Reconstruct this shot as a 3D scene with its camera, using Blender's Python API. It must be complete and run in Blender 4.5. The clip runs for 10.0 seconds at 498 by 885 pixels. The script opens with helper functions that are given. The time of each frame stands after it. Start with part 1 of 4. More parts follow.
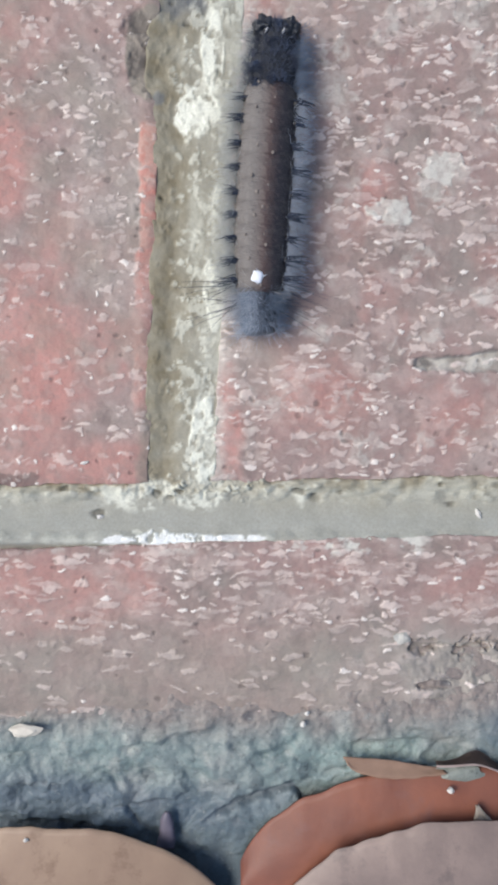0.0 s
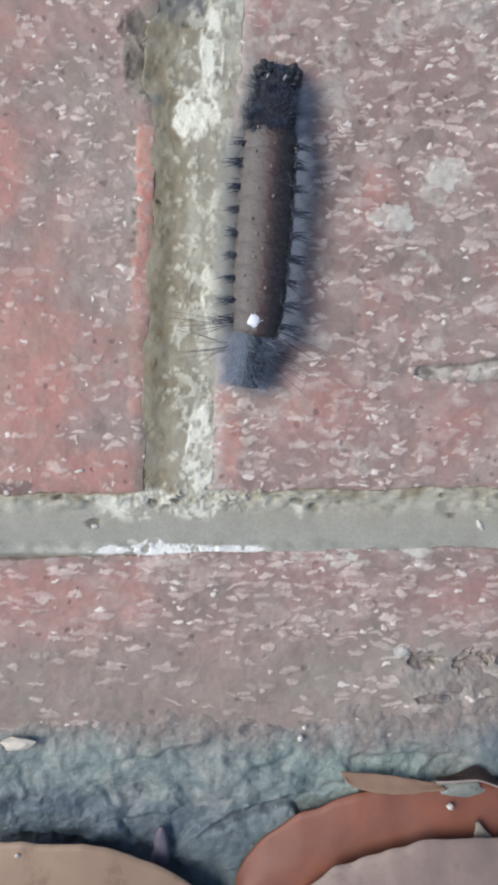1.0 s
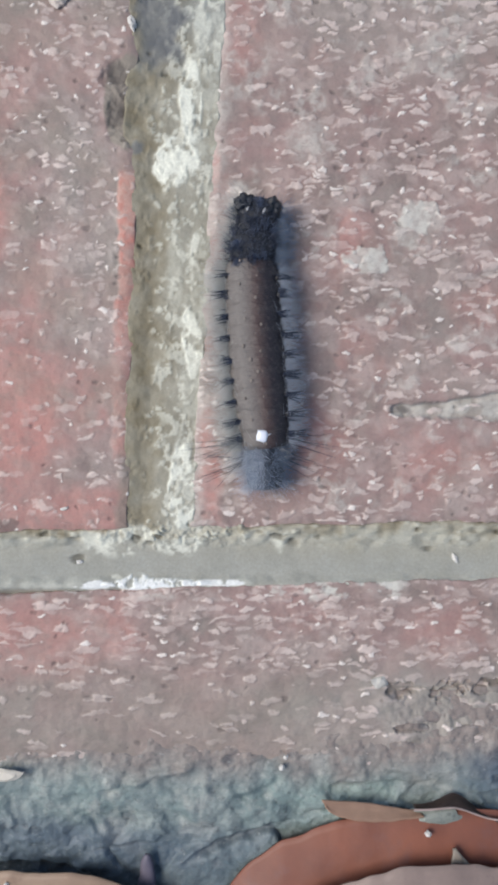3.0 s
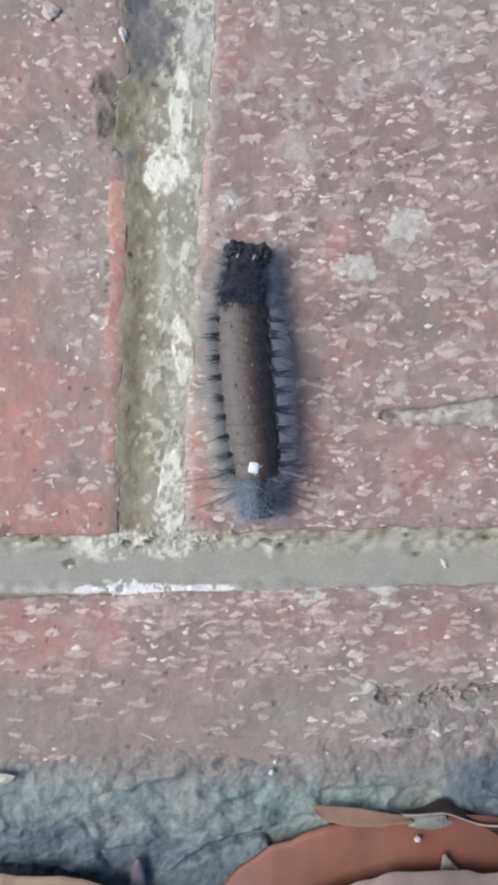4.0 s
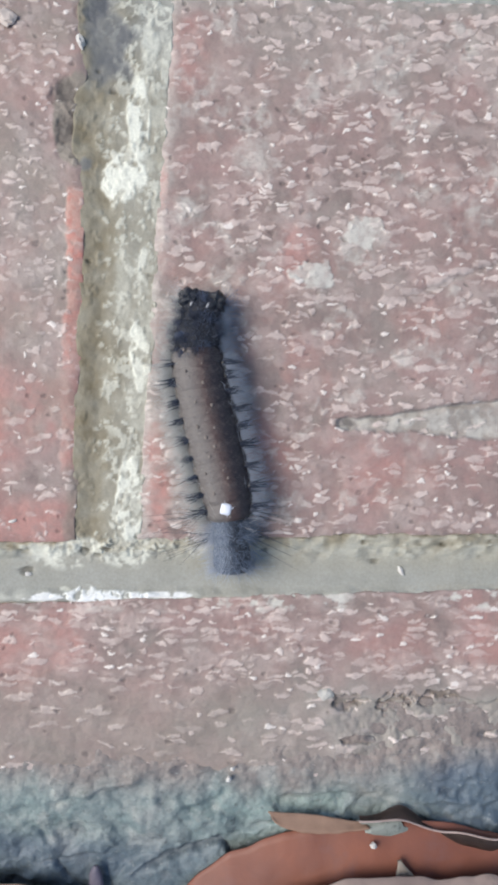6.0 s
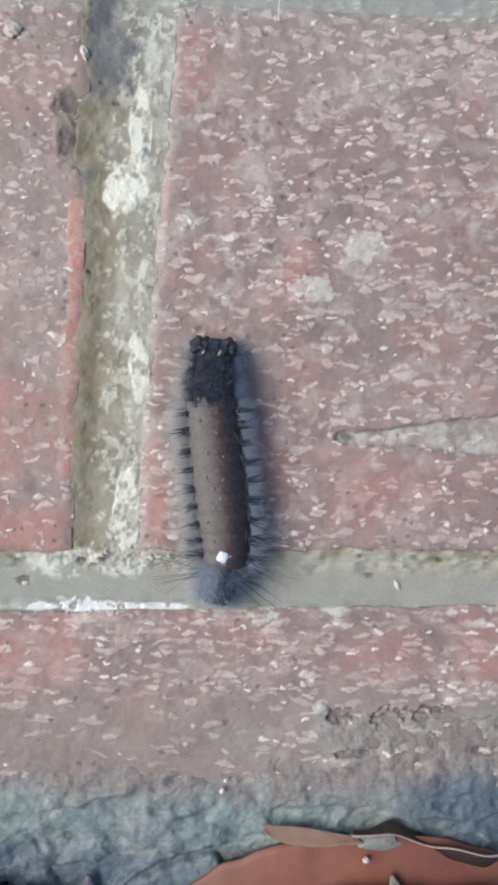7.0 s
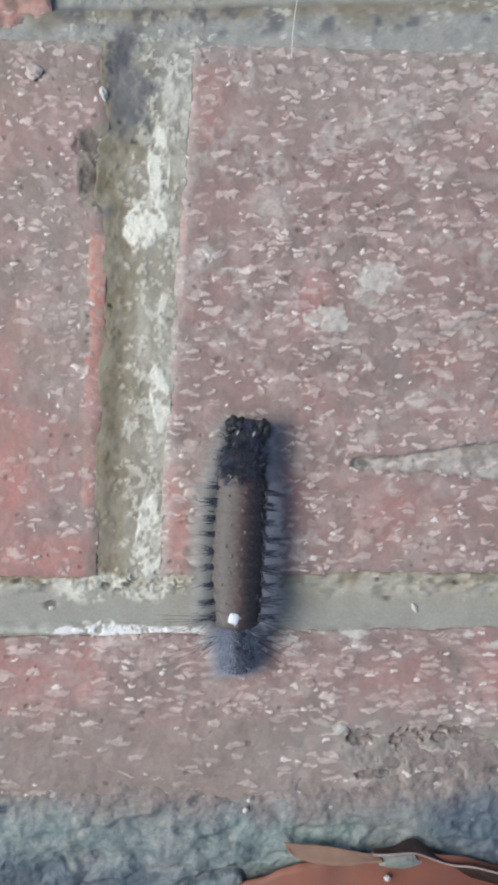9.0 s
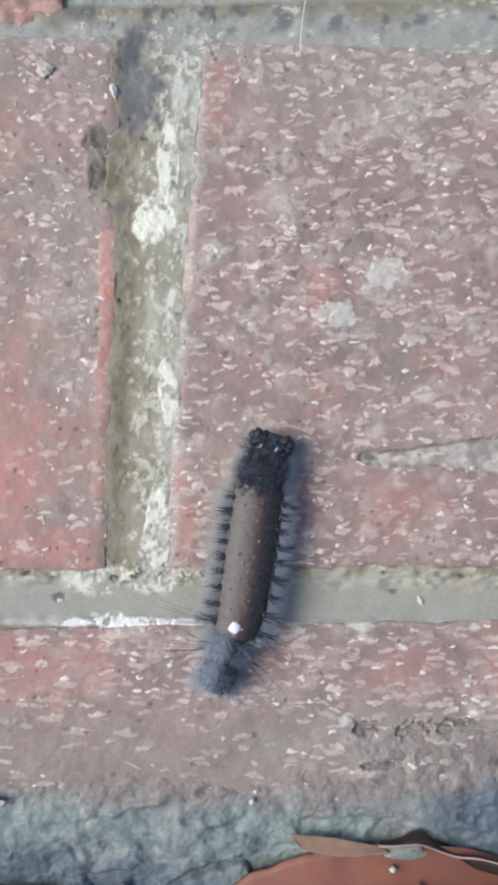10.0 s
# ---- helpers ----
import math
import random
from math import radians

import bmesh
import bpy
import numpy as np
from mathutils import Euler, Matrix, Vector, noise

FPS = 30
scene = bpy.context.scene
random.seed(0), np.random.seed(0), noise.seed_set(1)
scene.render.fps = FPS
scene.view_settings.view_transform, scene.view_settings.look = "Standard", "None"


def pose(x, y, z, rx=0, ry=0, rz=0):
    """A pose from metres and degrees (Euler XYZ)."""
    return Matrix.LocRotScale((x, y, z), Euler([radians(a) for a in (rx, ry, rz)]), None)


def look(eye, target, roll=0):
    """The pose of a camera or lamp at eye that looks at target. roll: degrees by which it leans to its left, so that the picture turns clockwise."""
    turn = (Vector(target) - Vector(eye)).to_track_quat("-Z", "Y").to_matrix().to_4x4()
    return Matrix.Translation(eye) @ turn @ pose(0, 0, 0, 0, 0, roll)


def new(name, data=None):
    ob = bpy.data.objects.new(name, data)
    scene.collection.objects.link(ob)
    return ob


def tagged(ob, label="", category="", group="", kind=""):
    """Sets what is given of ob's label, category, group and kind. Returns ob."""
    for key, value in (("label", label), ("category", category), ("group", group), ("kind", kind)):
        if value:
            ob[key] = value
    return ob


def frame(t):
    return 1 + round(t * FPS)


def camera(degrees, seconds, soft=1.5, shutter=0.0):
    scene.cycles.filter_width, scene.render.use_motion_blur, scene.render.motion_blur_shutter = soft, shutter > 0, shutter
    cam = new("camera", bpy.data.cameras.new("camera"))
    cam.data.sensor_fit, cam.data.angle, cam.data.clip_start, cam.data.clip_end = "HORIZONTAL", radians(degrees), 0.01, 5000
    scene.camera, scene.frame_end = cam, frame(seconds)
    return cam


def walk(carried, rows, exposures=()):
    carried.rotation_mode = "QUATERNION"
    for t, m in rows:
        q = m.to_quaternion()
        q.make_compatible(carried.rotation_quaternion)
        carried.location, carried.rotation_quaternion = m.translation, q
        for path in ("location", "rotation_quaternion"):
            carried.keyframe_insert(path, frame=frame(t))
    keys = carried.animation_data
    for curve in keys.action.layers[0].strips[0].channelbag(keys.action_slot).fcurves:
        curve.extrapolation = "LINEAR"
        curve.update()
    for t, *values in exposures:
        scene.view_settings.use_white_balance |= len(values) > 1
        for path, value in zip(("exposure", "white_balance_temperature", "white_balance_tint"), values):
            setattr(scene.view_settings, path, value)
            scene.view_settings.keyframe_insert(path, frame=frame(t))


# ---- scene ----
cam = camera(40, 10.0, soft=3.5)
PATH = [
    (0, pose(0.01742, 0.01563, 0.12820, -1.13, 0.90, -0.18)),
    (0.2, pose(0.01501, 0.01788, 0.12802, -1.11, 0.87, 0.14)),
    (0.4, pose(0.01891, 0.02120, 0.12774, -1.09, 0.84, -0.01)),
    (0.5, pose(0.01830, 0.02317, 0.12770, -1.08, 0.83, -0.43)),
    (0.7, pose(0.02147, 0.02713, 0.12883, -1.12, 0.74, -0.06)),
    (0.9, pose(0.01896, 0.01936, 0.12639, -1.16, 0.65, -0.29)),
    (1, pose(0.01706, 0.01737, 0.12582, -1.18, 0.60, 0.15)),
    (1.2, pose(0.01638, 0.01918, 0.12565, -1.14, 0.28, 0.61)),
    (1.4, pose(0.02303, 0.01991, 0.12526, -1.11, -0.04, -0.23)),
    (1.5, pose(0.02573, 0.01965, 0.12512, -1.09, -0.20, -0.74)),
    (1.7, pose(0.02347, 0.02264, 0.12637, -0.89, -0.02, -0.42)),
    (1.9, pose(0.01973, 0.02827, 0.12793, -0.70, 0.16, 0.36)),
    (2, pose(0.02049, 0.02831, 0.12839, -0.60, 0.25, -0.05)),
    (2.2, pose(0.02451, 0.02593, 0.12811, -0.55, 0.04, -0.34)),
    (2.4, pose(0.02408, 0.02475, 0.12848, -0.50, -0.17, 0.10)),
    (2.5, pose(0.02327, 0.02478, 0.12878, -0.48, -0.27, -0.13)),
    (2.7, pose(0.02203, 0.02385, 0.12897, -1.07, 0.81, -0.36)),
    (3.8, pose(0.01977, 0.02429, 0.12945, -0.49, -0.42, 0.04)),
    (4, pose(0.02403, 0.02420, 0.12987, -0.60, 1.13, -0.29)),
    (4.2, pose(0.02739, 0.02276, 0.12954, -0.57, 1.22, -0.07)),
    (4.4, pose(0.02613, 0.02400, 0.13003, -0.54, 1.31, -0.41)),
    (4.5, pose(0.02667, 0.02586, 0.13014, -0.52, 1.35, -0.06)),
    (4.7, pose(0.03164, 0.02652, 0.13014, -0.59, 1.25, -0.61)),
    (4.9, pose(0.03484, 0.02402, 0.13003, -0.66, 1.14, -0.67)),
    (5, pose(0.03552, 0.02453, 0.12994, -0.69, 1.09, -0.65)),
    (5.2, pose(0.03426, 0.02406, 0.13007, -0.63, 1.02, -1.18)),
    (5.4, pose(0.03131, 0.02747, 0.13063, -0.56, 0.95, -0.46)),
    (5.5, pose(0.03270, 0.02860, 0.13068, -0.53, 0.92, -0.17)),
    (5.7, pose(0.03261, 0.02746, 0.13040, -0.53, 0.92, -0.43)),
    (6.8, pose(0.02494, 0.02337, 0.12959, -0.58, -0.79, 0.70)),
    (7, pose(0.03216, 0.02766, 0.13003, -0.47, 0.96, 0.55)),
    (7.2, pose(0.03416, 0.02753, 0.13005, -0.46, 1.18, -0.17)),
    (7.4, pose(0.03102, 0.02679, 0.13099, -0.45, 1.41, 0.13)),
    (7.5, pose(0.03291, 0.02984, 0.13159, -0.44, 1.52, 0.07)),
    (7.7, pose(0.02414, 0.02874, 0.13220, -0.26, 1.26, 0.75)),
    (7.9, pose(0.02214, 0.03043, 0.13295, -0.09, 1.01, 1.11)),
    (8, pose(0.02196, 0.03163, 0.13329, -0.00, 0.88, 0.97)),
    (8.2, pose(0.02069, 0.03153, 0.13361, -0.08, 0.94, 1.36)),
    (8.4, pose(0.02004, 0.03092, 0.13364, -0.17, 1.01, 1.05)),
    (8.5, pose(0.02218, 0.03144, 0.13360, -0.21, 1.04, 0.69)),
    (8.7, pose(0.02812, 0.03352, 0.13352, -0.23, 1.42, 0.40)),
    (8.9, pose(0.03209, 0.03320, 0.13327, -0.26, 1.80, 0.02)),
    (9, pose(0.03100, 0.03250, 0.13330, -0.27, 1.99, -0.12)),
    (9.2, pose(0.02851, 0.03195, 0.13373, -0.23, 2.01, 0.34)),
    (9.4, pose(0.02852, 0.03132, 0.13380, -0.18, 2.02, 0.26)),
    (9.5, pose(0.02856, 0.03095, 0.13385, -0.16, 2.03, 0.02)),
    (9.7, pose(0.03056, 0.03024, 0.13395, -0.15, 2.09, -0.54)),
    (9.9, pose(0.03000, 0.03178, 0.13459, -0.14, 2.14, 0.02)),
    (10, pose(0.02995, 0.03101, 0.13444, -0.14, 2.17, 0.04)),
]
walk(cam, PATH, [(0.0, 0.74), (0.5, 0.55), (1.0, 0.53), (2.0, 0.59), (2.5, 0.57), (4.5, 0.57), (5.0, 0.72), (5.5, 0.76), (7.0, 0.59), (7.5, 0.61), (8.0, 0.64), (8.5, 0.51), (9.5, 0.47), (10.0, 0.65)])

# ---- light ----
world = bpy.data.worlds.new("world")
scene.world = world
world.use_nodes = True
SUN_ELEVATION, SUN_AZIMUTH = radians(51), radians(-86)   # azimuth from +y towards +x
wn = world.node_tree.nodes
sky = wn.new("ShaderNodeTexSky")
sky.sky_type = "NISHITA"
sky.sun_disc = False
sky.sun_elevation = SUN_ELEVATION
sky.sun_rotation = SUN_AZIMUTH
wn["Background"].inputs["Strength"].default_value = 0.09
world.node_tree.links.new(sky.outputs["Color"], wn["Background"].inputs["Color"])

sun_data = bpy.data.lights.new("sun", "SUN")
sun_data.energy = 1.98
sun_data.angle = radians(42)
sun_data.color = (1.0, 0.948, 0.855)
sun_way = Vector((math.sin(SUN_AZIMUTH) * math.cos(SUN_ELEVATION), math.cos(SUN_AZIMUTH) * math.cos(SUN_ELEVATION), math.sin(SUN_ELEVATION)))
sun = new("sun", sun_data)
sun.matrix_world = look(sun_way * 5, (0, 0, 0))

MM = 0.001


# ---- noise on arrays ----
def hashed(ix, iy, seed):
    n = (ix.astype(np.int64) * 374761393 + iy.astype(np.int64) * 668265263 + seed * 2147483647) & 0xFFFFFFFF
    n = ((n ^ (n >> 13)) * 1274126177) & 0xFFFFFFFF
    n = ((n ^ (n >> 15)) * 2246822519) & 0xFFFFFFFF
    return ((n ^ (n >> 16)) & 0xFFFFFF) / float(0xFFFFFF)


def value_noise(x, y, seed):
    ix, iy = np.floor(x), np.floor(y)
    fx, fy = x - ix, y - iy
    fx, fy = fx * fx * (3 - 2 * fx), fy * fy * (3 - 2 * fy)
    a, b = hashed(ix, iy, seed), hashed(ix + 1, iy, seed)
    c, d = hashed(ix, iy + 1, seed), hashed(ix + 1, iy + 1, seed)
    return (a * (1 - fx) + b * fx) * (1 - fy) + (c * (1 - fx) + d * fx) * fy


def fbm(x, y, size, seed, octaves=4):
    """Layered noise from -1 to 1; size is the largest feature in millimetres."""
    out, amp, total = np.zeros_like(x), 1.0, 0.0
    for k in range(octaves):
        c, d = math.cos(0.6 + 1.1 * k), math.sin(0.6 + 1.1 * k)
        out += amp * (2 * value_noise((c * x - d * y) / size + 17.3 * k, (d * x + c * y) / size - 9.1 * k, seed + k) - 1)
        total += amp
        amp, size = amp * 0.55, size * 0.5
    return out / total


def cells(x, y, sx, sy, seed):
    """Cellular noise: gap between nearest and second nearest centre, and a random number per cell."""
    u, v = x / sx, y / sy
    iu, iv = np.floor(u), np.floor(v)
    f1, f2, own = np.full_like(u, 9.0), np.full_like(u, 9.0), np.zeros_like(u)
    for du in (-1, 0, 1):
        for dv in (-1, 0, 1):
            cu, cv = iu + du, iv + dv
            d = np.hypot(cu + hashed(cu, cv, seed) - u, cv + hashed(cu, cv, seed + 1) - v)
            near = d < f1
            f2 = np.where(near, f1, np.minimum(f2, d))
            own = np.where(near, hashed(cu, cv, seed + 2), own)
            f1 = np.where(near, d, f1)
    return f2 - f1, own


def step(a, b, x):
    k = np.clip((x - a) / (b - a), 0, 1)
    return k * k * (3 - 2 * k)


def blob(x, y, cx, cy, rx, ry, seed=5, rough=0.55):
    """A soft-edged stain with an uneven outline."""
    d = np.hypot((x - cx) / rx, (y - cy) / ry) + rough * fbm(x, y, max(rx, ry) * 0.7, seed, 5)
    return 1 - step(0.45, 1.3, d)


def spaced(lo, hi, fine_lo, fine_hi, fine, coarse):
    """Ascending stations, fine inside a stretch and coarse outside."""
    fine_lo, fine_hi = max(lo, fine_lo), min(hi, fine_hi)
    parts = []
    if fine_hi <= fine_lo:
        return np.linspace(lo, hi, max(3, int((hi - lo) / coarse) + 1))
    if fine_lo - lo > 1e-6:
        parts.append(np.linspace(lo, fine_lo, max(2, int((fine_lo - lo) / coarse) + 1)))
    parts.append(np.linspace(fine_lo, fine_hi, max(3, int((fine_hi - fine_lo) / fine) + 1)))
    if hi - fine_hi > 1e-6:
        parts.append(np.linspace(fine_hi, hi, max(2, int((hi - fine_hi) / coarse) + 1)))
    return np.unique(np.concatenate(parts).round(5))


def sheet(name, X, Y, Z, masks=None, material=None, origin=(0, 0, 0), skirt=0.0):
    """A mesh object from arrays of places in millimetres on a grid, with masks as point attributes and, below its rim, a skirt."""
    rows, cols = X.shape
    v = np.stack([X - origin[0], Y - origin[1], Z - origin[2]], -1).reshape(-1, 3) * MM
    idx = np.arange(rows * cols).reshape(rows, cols)
    f = np.stack([idx[:-1, :-1], idx[:-1, 1:], idx[1:, 1:], idx[1:, :-1]], -1).reshape(-1, 4)
    n = len(v)
    if skirt:
        rim = np.concatenate([idx[0, :], idx[1:, -1], idx[-1, -2::-1], idx[-2:0:-1, 0]])
        low = v[rim].copy()
        low[:, 2] = (-skirt - origin[2]) * MM
        below = n + np.arange(len(rim))
        f = np.concatenate([f, np.stack([rim, below, np.roll(below, -1), np.roll(rim, -1)], -1)])
        v = np.concatenate([v, low])
    mesh = bpy.data.meshes.new(name)
    mesh.vertices.add(len(v))
    mesh.vertices.foreach_set("co", v.ravel())
    mesh.loops.add(len(f) * 4)
    mesh.loops.foreach_set("vertex_index", f.ravel().astype(np.int32))
    mesh.polygons.add(len(f))
    mesh.polygons.foreach_set("loop_start", np.arange(0, len(f) * 4, 4, dtype=np.int32))
    mesh.polygons.foreach_set("use_smooth", np.ones(len(f), dtype=bool))
    mesh.update(calc_edges=True)
    for key, value in (masks or {}).items():
        data = np.zeros(len(v), dtype=np.float32)
        data[:n] = np.clip(value, 0, 1).ravel()
        if skirt:
            data[n:] = data[rim]
        mesh.attributes.new(key, "FLOAT", "POINT").data.foreach_set("value", data)
    if material:
        mesh.materials.append(material)
    ob = new(name, mesh)
    ob.location = [c * MM for c in origin]
    return ob


def part(name, bm, material, parent=None, label=""):
    mesh = bpy.data.meshes.new(name)
    for face in bm.faces:
        face.smooth = True
    bm.to_mesh(mesh)
    bm.free()
    mesh.materials.append(material)
    ob = new(name, mesh)
    if parent:
        ob.parent = parent
    if label:
        tagged(ob, label)
    return ob


# ---- materials ----
def material(name):
    m = bpy.data.materials.new(name)
    m.use_nodes = True
    return m, m.node_tree.nodes, m.node_tree.links, m.node_tree.nodes["Principled BSDF"]


def mask_of(nodes, key):
    n = nodes.new("ShaderNodeAttribute")
    n.attribute_name = key
    return n.outputs["Fac"]


def noise_of(nodes, links, size, detail=4.0, rough=0.6, stretch=(1, 1, 1)):
    """Noise whose largest feature is about size millimetres, in the object's own space."""
    co = nodes.new("ShaderNodeTexCoord")
    mp = nodes.new("ShaderNodeMapping")
    mp.inputs["Scale"].default_value = stretch
    tx = nodes.new("ShaderNodeTexNoise")
    tx.inputs["Scale"].default_value = 1.0 / (size * MM)
    tx.inputs["Detail"].default_value = detail
    tx.inputs["Roughness"].default_value = rough
    links.new(co.outputs["Object"], mp.inputs["Vector"])
    links.new(mp.outputs["Vector"], tx.inputs["Vector"])
    return tx.outputs["Fac"]


def ramp(nodes, links, fac, lo, hi):
    n = nodes.new("ShaderNodeMapRange")
    n.inputs["From Min"].default_value, n.inputs["From Max"].default_value = lo, hi
    links.new(fac, n.inputs["Value"])
    return n.outputs["Result"]


def mul(nodes, links, a, b):
    n = nodes.new("ShaderNodeMath")
    n.operation = "MULTIPLY"
    n.use_clamp = True
    links.new(a, n.inputs[0])
    if hasattr(b, "links"):
        links.new(b, n.inputs[1])
    else:
        n.inputs[1].default_value = b
    return n.outputs[0]


def mix(nodes, links, fac, a, b, blend="MIX"):
    n = nodes.new("ShaderNodeMix")
    n.data_type = "RGBA"
    n.blend_type = blend
    if isinstance(fac, float):
        n.inputs[0].default_value = fac
    else:
        links.new(fac, n.inputs[0])
    for socket, value in ((n.inputs[6], a), (n.inputs[7], b)):
        if isinstance(value, tuple):
            socket.default_value = (*value, 1)
        else:
            links.new(value, socket)
    return n.outputs[2]


def bump(nodes, links, shader, height, depth, strength=1.0, before=None):
    n = nodes.new("ShaderNodeBump")
    n.inputs["Strength"].default_value = strength
    n.inputs["Distance"].default_value = depth * MM
    links.new(height, n.inputs["Height"])
    if before:
        links.new(before, n.inputs["Normal"])
    links.new(n.outputs["Normal"], shader.inputs["Normal"])
    return n.outputs["Normal"]


def brick_material():
    m, nodes, links, shader = material("weathered_brick")
    broad = ramp(nodes, links, noise_of(nodes, links, 9, 5), 0.35, 0.65)
    col = mix(nodes, links, broad, (0.322, 0.212, 0.194), (0.215, 0.168, 0.15))
    film = ramp(nodes, links, noise_of(nodes, links, 4.0, 6, 0.7), 0.45, 0.68)
    col = mix(nodes, links, mul(nodes, links, film, 0.35), col, (0.37, 0.30, 0.27))
    fine = ramp(nodes, links, noise_of(nodes, links, 1.6, 4, 0.7, (0.6, 1.2, 1)), 0.38, 0.66)
    col = mix(nodes, links, mul(nodes, links, fine, 0.22), col, (0.40, 0.285, 0.25))
    col = mix(nodes, links, mul(nodes, links, mul(nodes, links, mask_of(nodes, "red"), ramp(nodes, links, noise_of(nodes, links, 3.2, 5, 0.7), 0.2, 0.55)), 0.9), col, (0.475, 0.22, 0.188))
    col = mix(nodes, links, mul(nodes, links, mask_of(nodes, "grey"), 0.8), col, (0.30, 0.285, 0.25))
    worn_end = mix(nodes, links, ramp(nodes, links, noise_of(nodes, links, 2.2, 4, 0.6), 0.42, 0.56), (0.63, 0.235, 0.185), (0.66, 0.37, 0.30))
    col = mix(nodes, links, mask_of(nodes, "arris"), col, worn_end)
    col = mix(nodes, links, mul(nodes, links, mask_of(nodes, "fleck"), 0.95), col, (0.635, 0.525, 0.475))
    col = mix(nodes, links, mask_of(nodes, "lichen"), col, (0.60, 0.58, 0.52))
    col = mix(nodes, links, mul(nodes, links, mask_of(nodes, "olive"), 0.85), col, (0.255, 0.225, 0.18))
    # Hollows and crack lip are darkened in colour for the shade inside them.
    col = mix(nodes, links, mul(nodes, links, mask_of(nodes, "pit_dark"), 0.8), col, (0.06, 0.05, 0.045))
    grain = ramp(nodes, links, noise_of(nodes, links, 0.9, 4, 0.75), 0.48, 0.7)
    col = mix(nodes, links, mul(nodes, links, grain, 0.2), col, (0.13, 0.10, 0.09))
    # Specular glints of the smallest grains, painted near-white.
    col = mix(nodes, links, mul(nodes, links, mask_of(nodes, "glint"), 0.8), col, (0.74, 0.68, 0.63))
    links.new(col, shader.inputs["Base Color"])
    rough = nodes.new("ShaderNodeMapRange")
    links.new(mask_of(nodes, "fleck"), rough.inputs["Value"])
    rough.inputs["To Min"].default_value, rough.inputs["To Max"].default_value = 0.66, 0.33
    links.new(rough.outputs["Result"], shader.inputs["Roughness"])
    b = bump(nodes, links, shader, noise_of(nodes, links, 1.8, 5, 0.6, (0.7, 1.2, 1)), 0.2, 0.6)
    bump(nodes, links, shader, noise_of(nodes, links, 0.45, 3, 0.7), 0.07, 0.6, b)
    return m


def mortar_material():
    m, nodes, links, shader = material("lime_mortar")
    broad = ramp(nodes, links, noise_of(nodes, links, 6, 5), 0.35, 0.65)
    col = mix(nodes, links, broad, (0.305, 0.31, 0.28), (0.37, 0.375, 0.345))
    col = mix(nodes, links, mul(nodes, links, mask_of(nodes, "tan"), 0.85), col, (0.37, 0.335, 0.245))
    # Olive moss tone; in the upright joint it also holds painted shade.
    col = mix(nodes, links, mul(nodes, links, mask_of(nodes, "moss_shade"), 0.9), col, (0.185, 0.148, 0.082))
    col = mix(nodes, links, mask_of(nodes, "slate_dark"), col, (0.10, 0.105, 0.115))
    col = mix(nodes, links, mask_of(nodes, "lime"), col, (0.78, 0.78, 0.67))
    col = mix(nodes, links, mask_of(nodes, "white"), col, (0.88, 0.89, 0.87))
    # Holes in the mortar get their shade as colour too.
    col = mix(nodes, links, mul(nodes, links, mask_of(nodes, "pit_dark"), 0.85), col, (0.05, 0.045, 0.03))
    grain = ramp(nodes, links, noise_of(nodes, links, 0.6, 3, 0.7), 0.35, 0.7)
    col = mix(nodes, links, mul(nodes, links, grain, 0.22), col, (0.13, 0.12, 0.09))
    links.new(col, shader.inputs["Base Color"])
    shader.inputs["Roughness"].default_value = 0.7
    b = bump(nodes, links, shader, noise_of(nodes, links, 1.8, 5, 0.6), 0.2, 0.6)
    bump(nodes, links, shader, noise_of(nodes, links, 0.45, 3, 0.7), 0.05, 0.6, b)
    return m


def cement_material():
    m, nodes, links, shader = material("algae_stained_cement")
    broad = ramp(nodes, links, noise_of(nodes, links, 10, 5), 0.35, 0.65)
    col = mix(nodes, links, broad, (0.152, 0.205, 0.205), (0.25, 0.29, 0.28))
    col = mix(nodes, links, mul(nodes, links, mask_of(nodes, "algae"), 0.7), col, (0.32, 0.42, 0.38))
    col = mix(nodes, links, mul(nodes, links, mask_of(nodes, "dust"), 0.9), col, (0.27, 0.21, 0.185))
    col = mix(nodes, links, mul(nodes, links, mask_of(nodes, "pale"), 0.6), col, (0.42, 0.42, 0.385))
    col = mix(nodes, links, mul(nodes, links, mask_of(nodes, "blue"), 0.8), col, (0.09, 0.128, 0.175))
    # Near-black in gaps and crevices puts their shade into the colour.
    col = mix(nodes, links, mul(nodes, links, mask_of(nodes, "grime_shade"), 0.9), col, (0.055, 0.07, 0.09))
    grain = ramp(nodes, links, noise_of(nodes, links, 0.8, 4, 0.7), 0.35, 0.7)
    col = mix(nodes, links, mul(nodes, links, grain, 0.3), col, (0.09, 0.10, 0.10))
    dark = ramp(nodes, links, noise_of(nodes, links, 1.5, 5, 0.75), 0.56, 0.68)
    col = mix(nodes, links, mul(nodes, links, dark, 0.6), col, (0.05, 0.06, 0.065))
    light = ramp(nodes, links, noise_of(nodes, links, 1.1, 4, 0.7, (1, 1.2, 1)), 0.6, 0.72)
    col = mix(nodes, links, mul(nodes, links, light, 0.55), col, (0.42, 0.43, 0.41))
    links.new(col, shader.inputs["Base Color"])
    shader.inputs["Roughness"].default_value = 0.55
    b = bump(nodes, links, shader, noise_of(nodes, links, 2.6, 6, 0.66), 0.3, 0.8)
    bump(nodes, links, shader, noise_of(nodes, links, 0.5, 3, 0.7), 0.14, 0.7, b)
    return m


